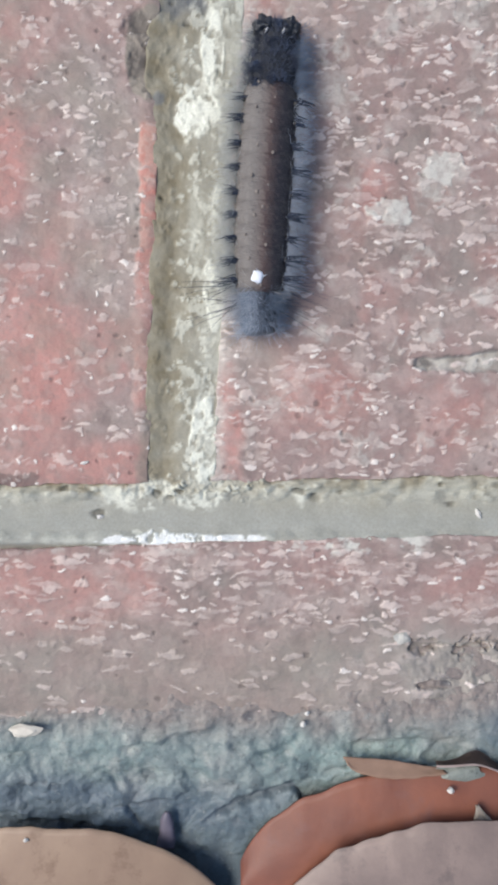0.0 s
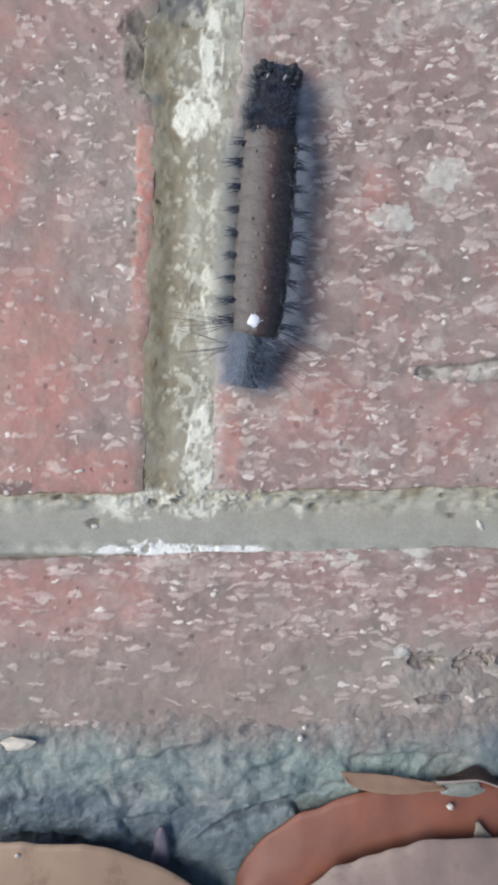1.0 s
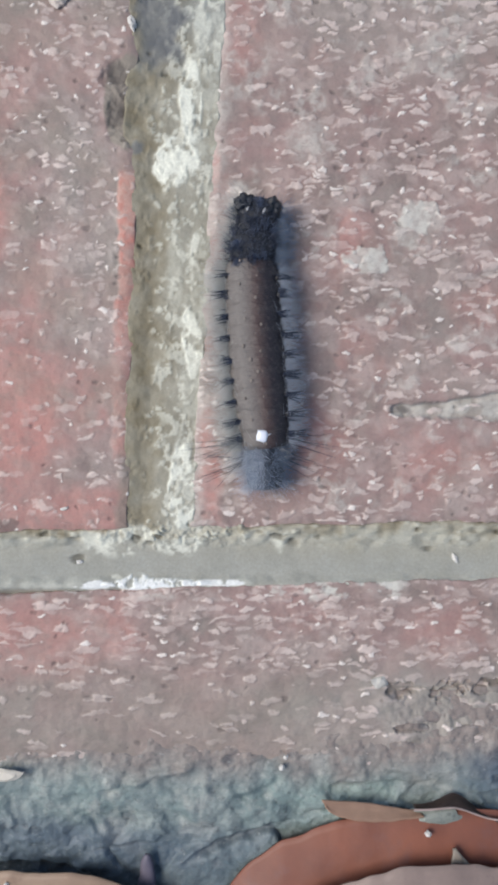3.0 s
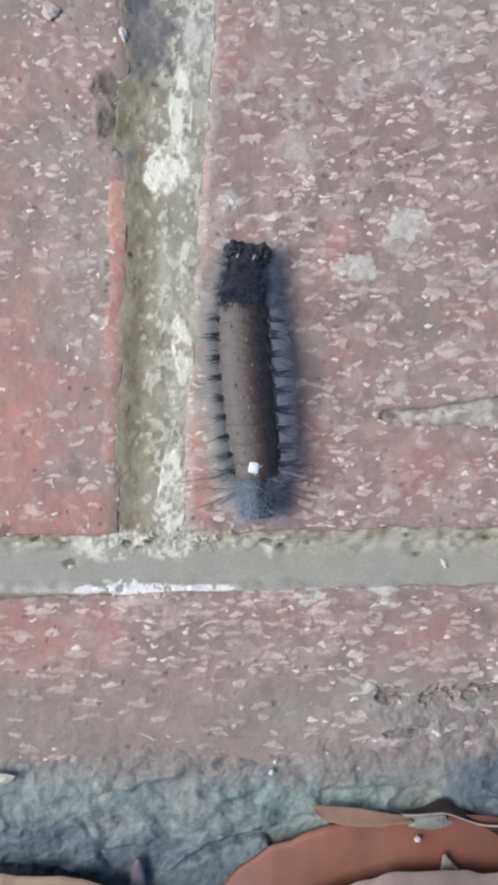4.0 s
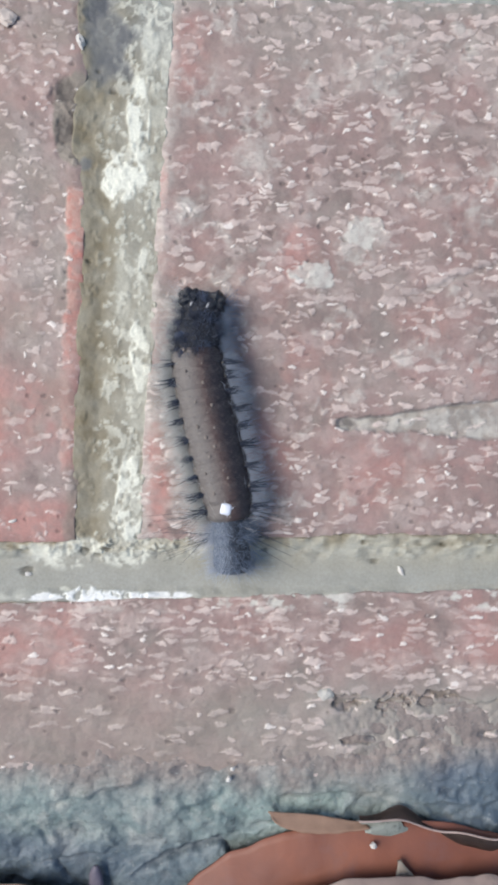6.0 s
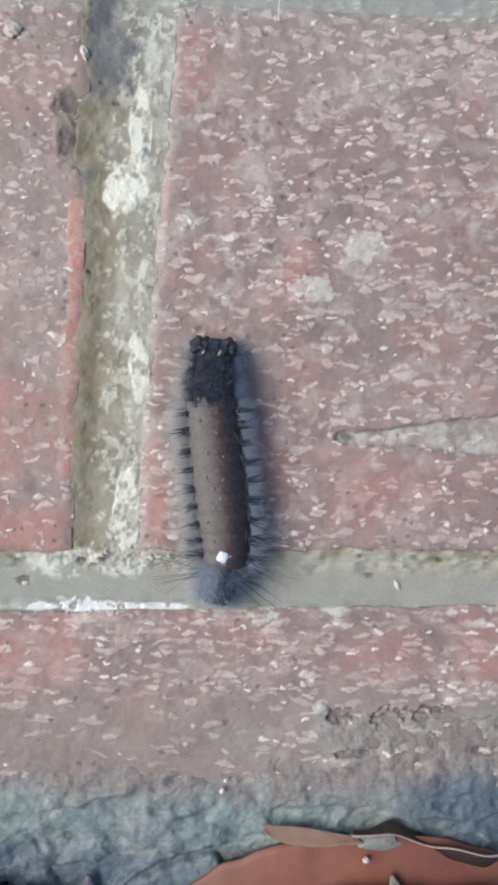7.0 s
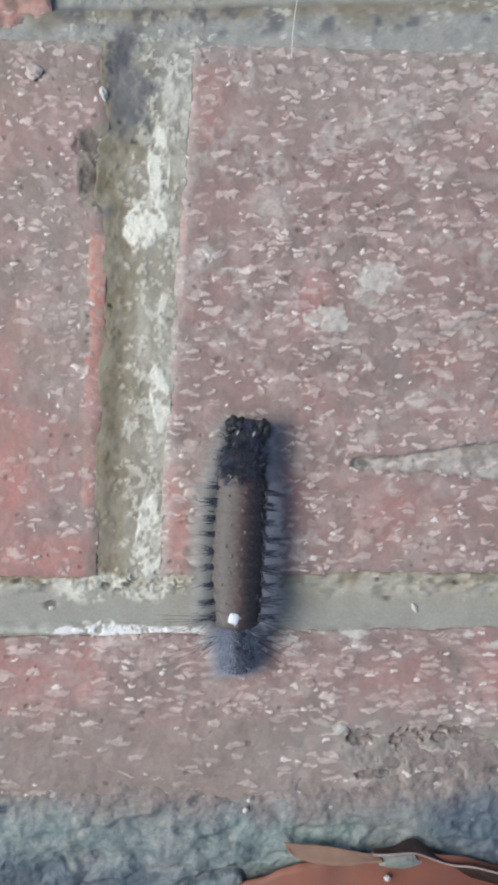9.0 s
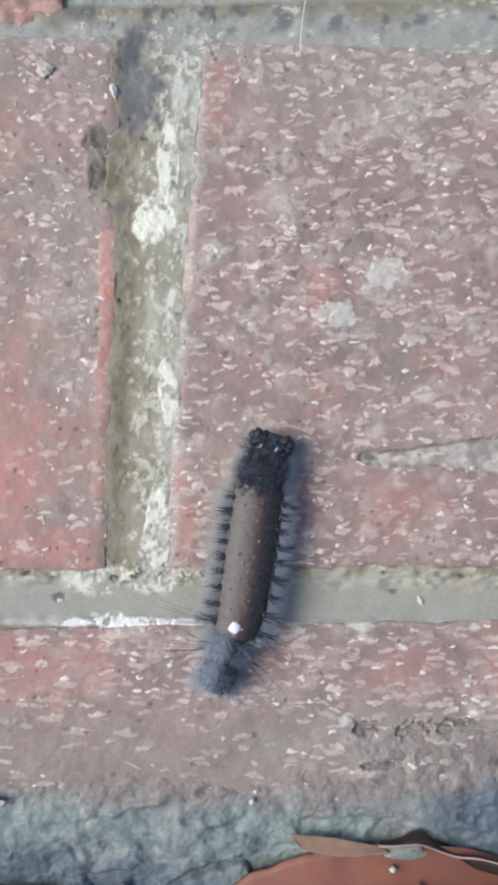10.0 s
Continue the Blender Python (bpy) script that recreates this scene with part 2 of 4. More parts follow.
def plain_material(name, a, b, size, rough=0.6, depth=0.15, third=None):
    m, nodes, links, shader = material(name)
    fac = ramp(nodes, links, noise_of(nodes, links, size, 5), 0.32, 0.68)
    col = mix(nodes, links, fac, a, b)
    if third:
        spots = ramp(nodes, links, noise_of(nodes, links, size * 0.35, 4, 0.7), 0.55, 0.72)
        col = mix(nodes, links, mul(nodes, links, spots, 0.7), col, third)
    links.new(col, shader.inputs["Base Color"])
    shader.inputs["Roughness"].default_value = rough
    bump(nodes, links, shader, noise_of(nodes, links, size * 0.3, 4, 0.65), depth, 0.7)
    return m


def skin_material(name, light, dull, shade_band, black):
    """Mottled back with a dark band along one flank: shade painted away from the sun."""
    m, nodes, links, shader = material(name)
    fac = ramp(nodes, links, noise_of(nodes, links, 1.6, 5, 0.65, (1, 0.5, 1)), 0.32, 0.68)
    col = mix(nodes, links, fac, light, dull)
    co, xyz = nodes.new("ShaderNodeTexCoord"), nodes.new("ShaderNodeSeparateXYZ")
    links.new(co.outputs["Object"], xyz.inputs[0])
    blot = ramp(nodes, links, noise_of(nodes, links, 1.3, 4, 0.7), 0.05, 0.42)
    # Shade of the flank away from the sun, put into the colour.
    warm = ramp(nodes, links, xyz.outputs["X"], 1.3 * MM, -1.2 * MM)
    col = mix(nodes, links, mul(nodes, links, warm, blot), col, shade_band)
    flank_shade = ramp(nodes, links, xyz.outputs["X"], -1.0 * MM, -3.0 * MM)
    col = mix(nodes, links, mul(nodes, links, flank_shade, blot), col, black)
    rusty = ramp(nodes, links, noise_of(nodes, links, 2.4, 4, 0.7), 0.52, 0.68)
    col = mix(nodes, links, mul(nodes, links, rusty, 0.55), col, tuple(0.55 * c for c in light))
    specks = ramp(nodes, links, noise_of(nodes, links, 1.5, 3, 0.6), 0.6, 0.7)
    col = mix(nodes, links, mul(nodes, links, specks, 0.12), col, (0.22, 0.185, 0.165))
    links.new(col, shader.inputs["Base Color"])
    shader.inputs["Roughness"].default_value = 0.6
    b = bump(nodes, links, shader, noise_of(nodes, links, 2.2, 4, 0.6, (1, 1.6, 1)), 0.7, 0.8)
    bump(nodes, links, shader, noise_of(nodes, links, 0.8, 3, 0.6), 0.1, 0.7, b)
    return m


BRICK = brick_material()
MORTAR = mortar_material()
CEMENT = cement_material()
SOIL = plain_material("dark_soil", (0.045, 0.04, 0.035), (0.09, 0.078, 0.065), 6, 0.9, 1.5, (0.025, 0.025, 0.022))
TAN_LEAF = plain_material("tan_leaf", (0.35, 0.24, 0.165), (0.28, 0.185, 0.13), 16, 0.5, 0.2, (0.19, 0.115, 0.075))
RUST_LEAF = plain_material("rust_leaf", (0.275, 0.096, 0.056), (0.165, 0.064, 0.046), 20, 0.55, 0.3, (0.19, 0.088, 0.075))
BEIGE_LEAF = plain_material("beige_leaf", (0.33, 0.245, 0.21), (0.19, 0.142, 0.127), 16, 0.55, 0.35, (0.15, 0.115, 0.105))
SCRAP_LEAF = plain_material("scrap_leaf", (0.29, 0.18, 0.125), (0.23, 0.14, 0.097), 6, 0.6, 0.15)
FLAKE = plain_material("grey_flake", (0.33, 0.29, 0.245), (0.22, 0.185, 0.155), 3, 0.6, 0.2, (0.13, 0.10, 0.085))
GREEN_CHIP = plain_material("greenish_chip", (0.27, 0.29, 0.26), (0.20, 0.225, 0.205), 3, 0.6, 0.3, (0.06, 0.065, 0.06))
PINK_LEAF = plain_material("pinkish_leaf", (0.43, 0.33, 0.30), (0.34, 0.25, 0.22), 4, 0.5, 0.15)
PURPLE_LEAF = plain_material("purplish_leaf", (0.16, 0.14, 0.18), (0.12, 0.11, 0.145), 4, 0.5, 0.2)
SHADED_LEAF = plain_material("shaded_leaf", (0.06, 0.043, 0.038), (0.10, 0.066, 0.055), 4, 0.55, 0.15)
QUARTZ = plain_material("white_grit", (0.68, 0.65, 0.61), (0.52, 0.49, 0.45), 1.0, 0.35, 0.15)
CHIP = plain_material("cream_chip", (0.56, 0.48, 0.43), (0.44, 0.38, 0.34), 1.4, 0.5, 0.1)
CHIP_PALE = plain_material("pale_grey_chip", (0.52, 0.50, 0.46), (0.42, 0.40, 0.36), 1.4, 0.5, 0.15)
CREAM = plain_material("pale_cream_chip", (0.64, 0.59, 0.51), (0.54, 0.49, 0.42), 2.0, 0.5, 0.1)
FIBRE = plain_material("pale_fibre", (0.72, 0.70, 0.66), (0.66, 0.64, 0.60), 2.0, 0.4, 0.02)
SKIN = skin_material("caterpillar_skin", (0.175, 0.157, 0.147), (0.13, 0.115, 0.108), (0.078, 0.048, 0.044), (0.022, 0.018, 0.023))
SKIN_DARK = plain_material("caterpillar_dark_skin", (0.014, 0.016, 0.022), (0.026, 0.028, 0.036), 1.6, 0.75, 0.25)
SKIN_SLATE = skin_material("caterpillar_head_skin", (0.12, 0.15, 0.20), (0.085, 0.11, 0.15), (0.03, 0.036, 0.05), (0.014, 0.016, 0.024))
LOBE = plain_material("glossy_black_skin", (0.010, 0.012, 0.018), (0.02, 0.023, 0.032), 1.2, 0.28, 0.3)
GLINT_BUMP = plain_material("glint_bump", (0.42, 0.42, 0.44), (0.34, 0.34, 0.36), 0.6, 0.5, 0.02)
BUMP = plain_material("brown_wart", (0.16, 0.135, 0.12), (0.22, 0.185, 0.165), 0.6, 0.85, 0.02)
WART = plain_material("black_wart", (0.012, 0.011, 0.012), (0.02, 0.018, 0.018), 0.8, 0.4, 0.08)
HAIR_PALE = plain_material("pale_hair", (0.60, 0.60, 0.61), (0.72, 0.71, 0.70), 2.0, 0.45, 0.01)
HAIR_SHADED = plain_material("shaded_slate_hair", (0.12, 0.16, 0.23), (0.20, 0.25, 0.34), 2.0, 0.42, 0.01)
HAIR_BLACK = plain_material("black_hair", (0.014, 0.020, 0.038), (0.032, 0.042, 0.075), 2.0, 0.4, 0.01)
HAIR_SUNLIT = plain_material("sunlit_hair", (0.40, 0.42, 0.41), (0.52, 0.53, 0.52), 2.0, 0.45, 0.01)
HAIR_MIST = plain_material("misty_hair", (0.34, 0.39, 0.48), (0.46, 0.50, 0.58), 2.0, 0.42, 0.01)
HAIR_TAIL = plain_material("blue_black_hair", (0.034, 0.042, 0.065), (0.07, 0.082, 0.125), 2.0, 0.4, 0.01)
HAIR_INDIGO = plain_material("indigo_hair", (0.06, 0.085, 0.15), (0.11, 0.14, 0.22), 2.0, 0.42, 0.01)
SPOT = plain_material("white_scale", (0.82, 0.84, 0.90), (0.72, 0.75, 0.84), 1.0, 0.4, 0.05)

# ---- paving: mortar bed with its bricks ----
VIEW_X, VIEW_Y = (-36, 88), (-72, 124)
FINE = 0.2


def joint_left(y):      # right-hand end of the brick beside the upright joint
    return -3.5 + 2.1 * step(10, 74, y) - 0.2 * step(80, 112, y) - 1.5 * step(76, 81, y) * (1 - step(89, 93, y)) + (0.7 + 0.4 * step(74, 78, y)) * fbm(y, y * 0 + 3, 6, 41)


def joint_right(y):     # left-hand end of the next brick
    return 8.4 + 0.066 * (y - 6) + 0.45 * fbm(y, y * 0 + 8, 6, 43) + 0.35 * fbm(y, y * 0 + 18, 2.4, 42, 3)


def bed_top(x):
    return 5.6 + 0.018 * x + 0.35 * fbm(x, x * 0 + 1, 8, 44) + 0.6 * fbm(x, x * 0 + 11, 3.0, 48, 4)


def bed_low(x):
    return -6.1 + 0.03 * np.clip(x, -60, 80) + 0.4 * fbm(x, x * 0 + 2, 7, 45) + 0.5 * fbm(x, x * 0 + 12, 2.8, 49, 4)


def head_low(x):        # upper edge of the main course
    return 110.6 - 0.052 * np.clip(x, -30, 80) + 0.5 * fbm(x, x * 0 + 4, 8, 46)


def head_top(x):
    return 113.6 + 7.6 * step(-14, 2, x) - 0.02 * np.clip(x - 6, 0, 80) + 0.4 * fbm(x, x * 0 + 6, 8, 47)


def flecks(x, y, seed, amount, length=1.0):
    """Flat angular pale grains standing proud of the face: mask, height and the brightest glassy ones, their glint
    painted.
    """
    wx, wy = x + 1.1 * fbm(x, y, 2.0, seed + 9, 4), y + 0.75 * fbm(x, y, 1.7, seed + 19, 4)

    def layer(n, sx, sy, share, small, large):
        gap, own = cells(wx + 13.7 * n, wy - 7.3 * n, sx * length, sy, seed + 11 * n)
        tone = hashed(np.floor(own * 9973), np.floor(own * 77), seed + 3 + n)
        inset = small + (large - small) * hashed(np.floor(own * 7919), np.floor(own * 31), seed + 4 + n)
        return step(inset, inset + 0.14, gap) * (own < share), tone

    a, tone_a = layer(1, 3.3, 1.6, amount * 0.46, 0.05, 0.5)
    b, tone_b = layer(2, 2.0, 1.05, amount * 0.46, 0.04, 0.36)
    g, tone_g = layer(3, 1.05, 0.85, amount * 0.075, 0.15, 0.4)
    c = step(-0.05, 0.45, fbm(x / length, y, 3.4, seed + 37, 4)) * np.clip(amount + 0.15, 0, 1)
    broken = 0.55 + 0.45 * step(-0.35, 0.1, fbm(x / length, y, 1.5, seed + 31, 3))
    mask = np.maximum.reduce([a * (0.3 + 0.6 * tone_a) * broken, b * (0.4 + 0.6 * tone_b) * broken, g, 0.3 * c])
    lift = np.maximum.reduce([a * (0.06 + 0.1 * tone_a), b * (0.06 + 0.12 * tone_b), g * 0.18]) + 0.1 * c
    return mask, lift, g * step(0.25, 0.6, tone_g)


def brick_face(x0, x1, y0, y1, seed, masks, low=None, dense=FINE):
    """A fired brick, worn: edges given by four functions, face relief and stains by masks."""
    mid_x, mid_y = 0.5 * (x0[1] + x1[1]), 0.5 * (y0[1] + y1[1])
    gx = spaced(x0[1], x1[1], *VIEW_X, dense, 4.0)
    gy = spaced(y0[1], y1[1], *(low or VIEW_Y), dense, 4.0)
    X, Y = np.meshgrid(gx, gy)
    # shift the nominal edges to their true, uneven lines
    ax, bx = x0[0](Y) - x0[1], x1[0](Y) - x1[1]
    kx = np.clip((X - x0[1]) / min(14.0, x1[1] - x0[1]), 0, 1)
    kx1 = np.clip((x1[1] - X) / 14.0, 0, 1)
    X2 = X + ax * (1 - kx) + bx * (1 - kx1)
    ay, by = y0[0](X2) - y0[1], y1[0](X2) - y1[1]
    ky = np.clip((Y - y0[1]) / 14.0, 0, 1)
    ky1 = np.clip((y1[1] - Y) / 14.0, 0, 1)
    Y2 = Y + ay * (1 - ky) + by * (1 - ky1)
    rim = np.minimum(np.minimum(X - x0[1], x1[1] - X), np.minimum(Y - y0[1], y1[1] - Y))
    got = masks(X2, Y2)
    fleck, lift, glint = flecks(X2, Y2, seed, got.pop("amount"), got.pop("length", 1.0))
    smooth = 1 - 0.45 * got.get("red", 0 * X)
    fleck, lift = fleck * smooth, lift * smooth
    wear = rim + 0.7 * fbm(X2, Y2, 5, seed + 30)
    worn = 0.5 * (1 - np.clip(wear / 2.4, 0, 1)) ** 2
    Z = 0.45 * fbm(X2, Y2, 16, seed + 20) + 0.22 * fbm(X2, Y2, 3.4, seed + 25, 4) + lift - worn + got.pop("height", 0)
    gap, own = cells(X2 + 0.5 * fbm(X2, Y2, 2, seed + 51, 3), Y2, 1.5, 1.1, seed + 50)
    # Small pits, coloured near-black as shadow specks among the flecks.
    pit_dark = 0.5 * step(0.25, 0.6, gap) * (own > 0.966)
    Z = Z - 0.35 * pit_dark
    out = {"fleck": fleck, "glint": glint, "pit_dark": pit_dark, "lichen": 0 * X, "arris": 0 * X, "grey": 0 * X, "red": 0 * X, "olive": 0 * X}
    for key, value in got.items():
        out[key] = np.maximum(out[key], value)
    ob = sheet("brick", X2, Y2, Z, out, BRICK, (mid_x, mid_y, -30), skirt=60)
    return ob


def line(c):
    return (lambda t: 0 * t + c, c)


def smear(x, y):
    """Mortar wiped over the upper edge of the main course."""
    return 0.9 * step(-5.0, -0.5, y - head_low(x) + 2.4 * fbm(x, y, 6, 58, 4)) + 0.7 * blob(x, y, 13.5, 105, 4.5, 5.0, 59)


def left_masks(x, y):
    edge = joint_left(y)
    red = np.maximum.reduce([blob(x, y, -26, 27, 13, 17, 61), 0.9 * blob(x, y, -30, 68, 6, 15, 62), 0.8 * blob(x, y, -15, 9, 17, 6, 63),
                             0.5 * blob(x, y, -27, 88, 8, 6, 64), 0.6 * step(-0.3, 0.45, fbm(x, y, 9, 65)) * (1 - 0.35 * step(60, 90, y))])
    strip = step(edge - 3.7, edge - 2.8, x + 0.9 * fbm(x, y, 3, 66, 3)) * step(16, 22, y) * (1 - step(71.5, 73.5, y))
    strip = strip * (1 - 0.8 * step(30, 33, y) * (1 - step(37, 40, y))) * (1 - 0.45 * (1 - step(40, 62, y)))
    strip = strip * (0.55 + 0.45 * step(-0.25, 0.2, fbm(x, y, 2.0, 72, 4) + 0.5 * step(62, 66, y)))
    bitten = 0.8 * step(0.25, 0.75, blob(x, y, -4.2, 85, 3.4, 9.0, 67, 0.4))
    scar = np.maximum.reduce([blob(x, y, -5.2, 90.4, 2.6, 2.8, 74, 0.6), blob(x, y, -5.0, 84.2, 2.0, 2.9, 76, 0.6), 0.8 * blob(x, y, -3.4, 87, 1.3, 1.2, 77, 0.6)])
    grey = np.maximum.reduce([0.6 * blob(x, y, -10, 58, 10, 26, 68), 0.4 * blob(x, y, -14, 100, 16, 12, 69), 0.5 * step(0.1, 0.6, fbm(x, y, 7, 70))])
    grey = np.maximum(grey * (1 - strip), smear(x, y))
    return {"red": red, "arris": strip * (0.78 + 0.2 * step(56, 64, y)), "grey": grey, "amount": 0.42 + 0.45 * grey * step(36, 62, y) - 0.1 * red - 0.28 * strip,
            # Scars are darkened as shade; the low blob far left is dirt.
            "pit_dark": np.maximum(0.8 * step(0.0, 1.0, scar), 0.6 * step(0.2, 0.7, blob(x, y, -31, 6.5, 5, 1.6, 80, 1.2))), "olive": np.maximum.reduce([step(0.2, 0.6, blob(x, y, -3.6, 85, 3.6, 9.5, 67, 0.6)), 0.75 * step(edge - 2.8, edge - 0.6, x + 1.2 * fbm(x, y, 3, 79, 4)) * (1 - step(14, 24, y)), 0.4 * step(-0.15, 0.4, fbm(x, y, 8, 89, 4)) * step(10, 24, y)]),
            "height": bitten * 0.5 * fbm(x, y, 3.2, 75, 4) - 0.5 * step(0.0, 1.0, scar) * (0.7 + 0.6 * fbm(x, y, 1.6, 78, 3)) + 0.2 * strip}


def crack_depth(x, y):
    """A tapering split with grey filling."""
    k = np.clip((x - 46.2) / 28.0, 0, 2)
    upper = 28.4 + 3.2 * k + 0.9 * fbm(x, y * 0, 5, 81, 4)
    lower = 27.0 - 2.2 * np.clip(k, 0, 1) + 0.7 * fbm(x, y * 0, 5, 82, 4)
    inside = step(lower - 0.5, lower + 0.5, y + 0.5 * fbm(x, y, 2.5, 86, 3)) * (1 - step(upper - 0.3, upper + 0.2, y)) * step(45.9, 46.9, x)
    lip = np.exp(-((y - upper + 0.35) / 0.65) ** 2) * step(46, 52, x)
    return inside, lip


def right_masks(x, y):
    red = 0.68 * np.maximum.reduce([0.95 * blob(x, y, 28, 22, 13, 8, 91), 0.9 * blob(x, y, 18.5, 98, 4.5, 9, 92), 0.85 * blob(x, y, 38.5, 60, 3.2, 9, 93),
                             0.8 * blob(x, y, 56, 17, 9, 7, 94), 0.6 * blob(x, y, 63, 47, 6, 4, 95), 1.5 * blob(x, y, 12, 16, 2.4, 11, 96),
                             1.6 * blob(x, y, 13.0, 74, 1.6, 5, 88), 0.45 * step(0.15, 0.6, fbm(x, y, 8, 97))])
    inside, lip = crack_depth(x, y)
    streak = np.exp(-((y - 52.2 - 0.36 * (x - 61) + 0.8 * fbm(x, y, 4, 98, 3)) / 0.75) ** 2) * step(58, 64, x)
    lichen = np.maximum.reduce([0.85 * step(0.2, 0.6, blob(x, y, 42.4, 55.4, 4.2, 3.6, 99, 1.0)), 0.8 * step(0.2, 0.6, blob(x, y, 51, 64, 4.8, 3.6, 100, 1.0)), 0.5 * blob(x, y, 31.4, 78, 4, 4.4, 101),
                                0.6 * blob(x, y, 17.4, 68, 3.6, 2.6, 102), 0.6 * inside * step(-0.35, 0.3, fbm(x, y, 2.4, 85, 4)), 0.25 * streak, 0.42 * step(0.15, 0.5, fbm(x, y, 5.5, 109, 4)) * step(-0.3, 0.2, fbm(x, y, 1.5, 128, 3)),
                                0.4 * (1 - step(0.2, 3.4, x - joint_right(y) + 2.6 * fbm(x, y, 6, 110, 4)))])
    grey = np.maximum.reduce([0.6 * blob(x, y, 17, 26, 6, 6, 103), 0.55 * blob(x, y, 50, 100, 26, 12, 104), 0.9 * inside, smear(x, y), 0.4 * step(0.0, 0.6, fbm(x, y, 10, 105))])
    # Dark crack lip and tip carry painted shade.
    return {"red": red * (1 - inside), "grey": grey, "lichen": lichen * (0.55 + 0.45 * step(-0.3, 0.2, fbm(x, y, 1.4, 106))), "pit_dark": 0.5 * streak * step(-0.3, 0.3, fbm(x, y, 2.5, 87, 3)) + 0.45 * lip * step(-0.3, 0.3, fbm(x, y, 3, 83)) + 0.75 * blob(x, y, 47.7, 27.9, 2.0, 1.2, 84),
            "amount": 0.72 - 0.3 * blob(x, y, 19, 60, 9, 40, 107, 0.2) - 0.4 * inside + 0.4 * fbm(x, y, 11, 108), "length": 1.3,
            "height": -0.8 * inside - 0.55 * streak - 0.35 * lip + 0.2 * lichen}


def kerb_masks(x, y):
    red = 0.72 * np.maximum.reduce([0.95 * blob(x, y, -24, -16, 16, 10, 111), 0.85 * blob(x, y, -7, -14, 6, 8, 112), 0.5 * blob(x, y, 57, -14, 9, 7, 113),
                             0.7 * blob(x, y, 76, -13, 7, 7, 114), 0.35 * step(0.1, 0.6, fbm(x, y, 9, 115))])
    dust = step(-14, -28, y)
    torn = np.maximum.reduce([blob(x, y, 48.4, -25.4, 3.0, 1.5, 126, 1.0), blob(x, y, 57.5, -26.4, 3.2, 2.2, 127, 1.1), 0.8 * blob(x, y, 66, -25.0, 4.0, 1.3, 129, 1.2), blob(x, y, 62, -33.5, 4.5, 1.0, 133, 1.2), blob(x, y, 72, -31, 5, 1.4, 134, 1.2), 0.8 * blob(x, y, 50, -33, 4, 0.9, 135, 1.2)])
    torn = step(0.2, 0.7, torn) * step(-0.6, 0.0, fbm(x, y, 3.0, 136, 3))
    lip = -24.3 + 3.0 * fbm(x, y * 0, 6, 138, 3) + 1.6 * fbm(x, y * 0, 1.9, 139, 3)
    sunk = step(45.0, 55.0, x + 5.0 * fbm(x, y, 5, 142, 4)) * step(lip + 0.3, lip - 0.3, y) * (1 - step(3, 11, lip - y))
    lime = (0.55 + 0.35 * step(24, 32, x)) * step(-8.6, -6.6, y + 0.8 * fbm(x, y, 3, 116)) * step(-0.05, 0.2, fbm(x * 0.5, y, 1.5, 117, 4)) * step(-0.2, 0.2, fbm(x, y, 9, 132))
    rough = step(42, 52, x) * step(-23.5, -27, y + 1.5 * fbm(x, y, 5, 125, 3))
    return {"red": red * (1 - 0.7 * dust), "olive": 0.42 * dust * (1 - step(25, 50, x)) * (0.8 + 0.4 * fbm(x, y, 4, 124, 4)), "grey": 1.0 * rough + 0.6 * step(-21, -30, y - 5 * step(15, 50, x)) * (0.4 + 0.6 * step(15, 40, x)) + 0.35 * step(0.1, 0.6, fbm(x, y, 8, 118)), "lichen": lime,
            "amount": 0.85 - 0.58 * dust * (1 - step(22, 46, x)) - 0.5 * rough * (1 - 0.6 * step(64, 72, x)) - 0.25 * blob(x, y, -20, -14, 22, 10, 119), "length": 1.6,
            # Dark edge below the lip is contact shade put into the colour.
            "pit_dark": np.maximum.reduce([0.45 * torn, 0.6 * np.exp(-((y - lip + 0.3) / 0.45) ** 2) * sunk * step(-0.1, 0.25, fbm(x, y, 3.5, 141, 3)), 0.4 * rough * step(0.3, 0.5, fbm(x, y, 2.4, 137, 4))]), "height": -1.2 * torn - 0.9 * sunk + 0.12 * dust * fbm(x, y, 2.2, 140, 4) + 1.1 * rough * fbm(x, y, 4.5, 130, 5) - 0.0035 * np.clip(-18 - y, 0, 60) ** 2 - 0.12 * np.clip(-37 - y, 0, 20)}


def upper_end(y):       # rounded end of the brick above
    return -12.4 - 3.0 * np.clip((117.5 - y) / 4.0, 0, 1) ** 2 + 0.5 * fbm(y, y * 0 + 5, 4, 120)


def upper_masks(x, y):
    near = blob(x, y, -18, 118, 12, 8, 121)
    return {"red": 0.6 * near, "arris": 0.75 * near * step(-0.3, 0.2, fbm(x, y, 3, 122)), "grey": 0.4 * (1 - near), "olive": 0.3 * near, "pit_dark": 0.7 * step(-0.1, 0.45, fbm(x, y, 4, 123)), "amount": 0.4 - 0.3 * near, "height": -0.4 + 0 * x}


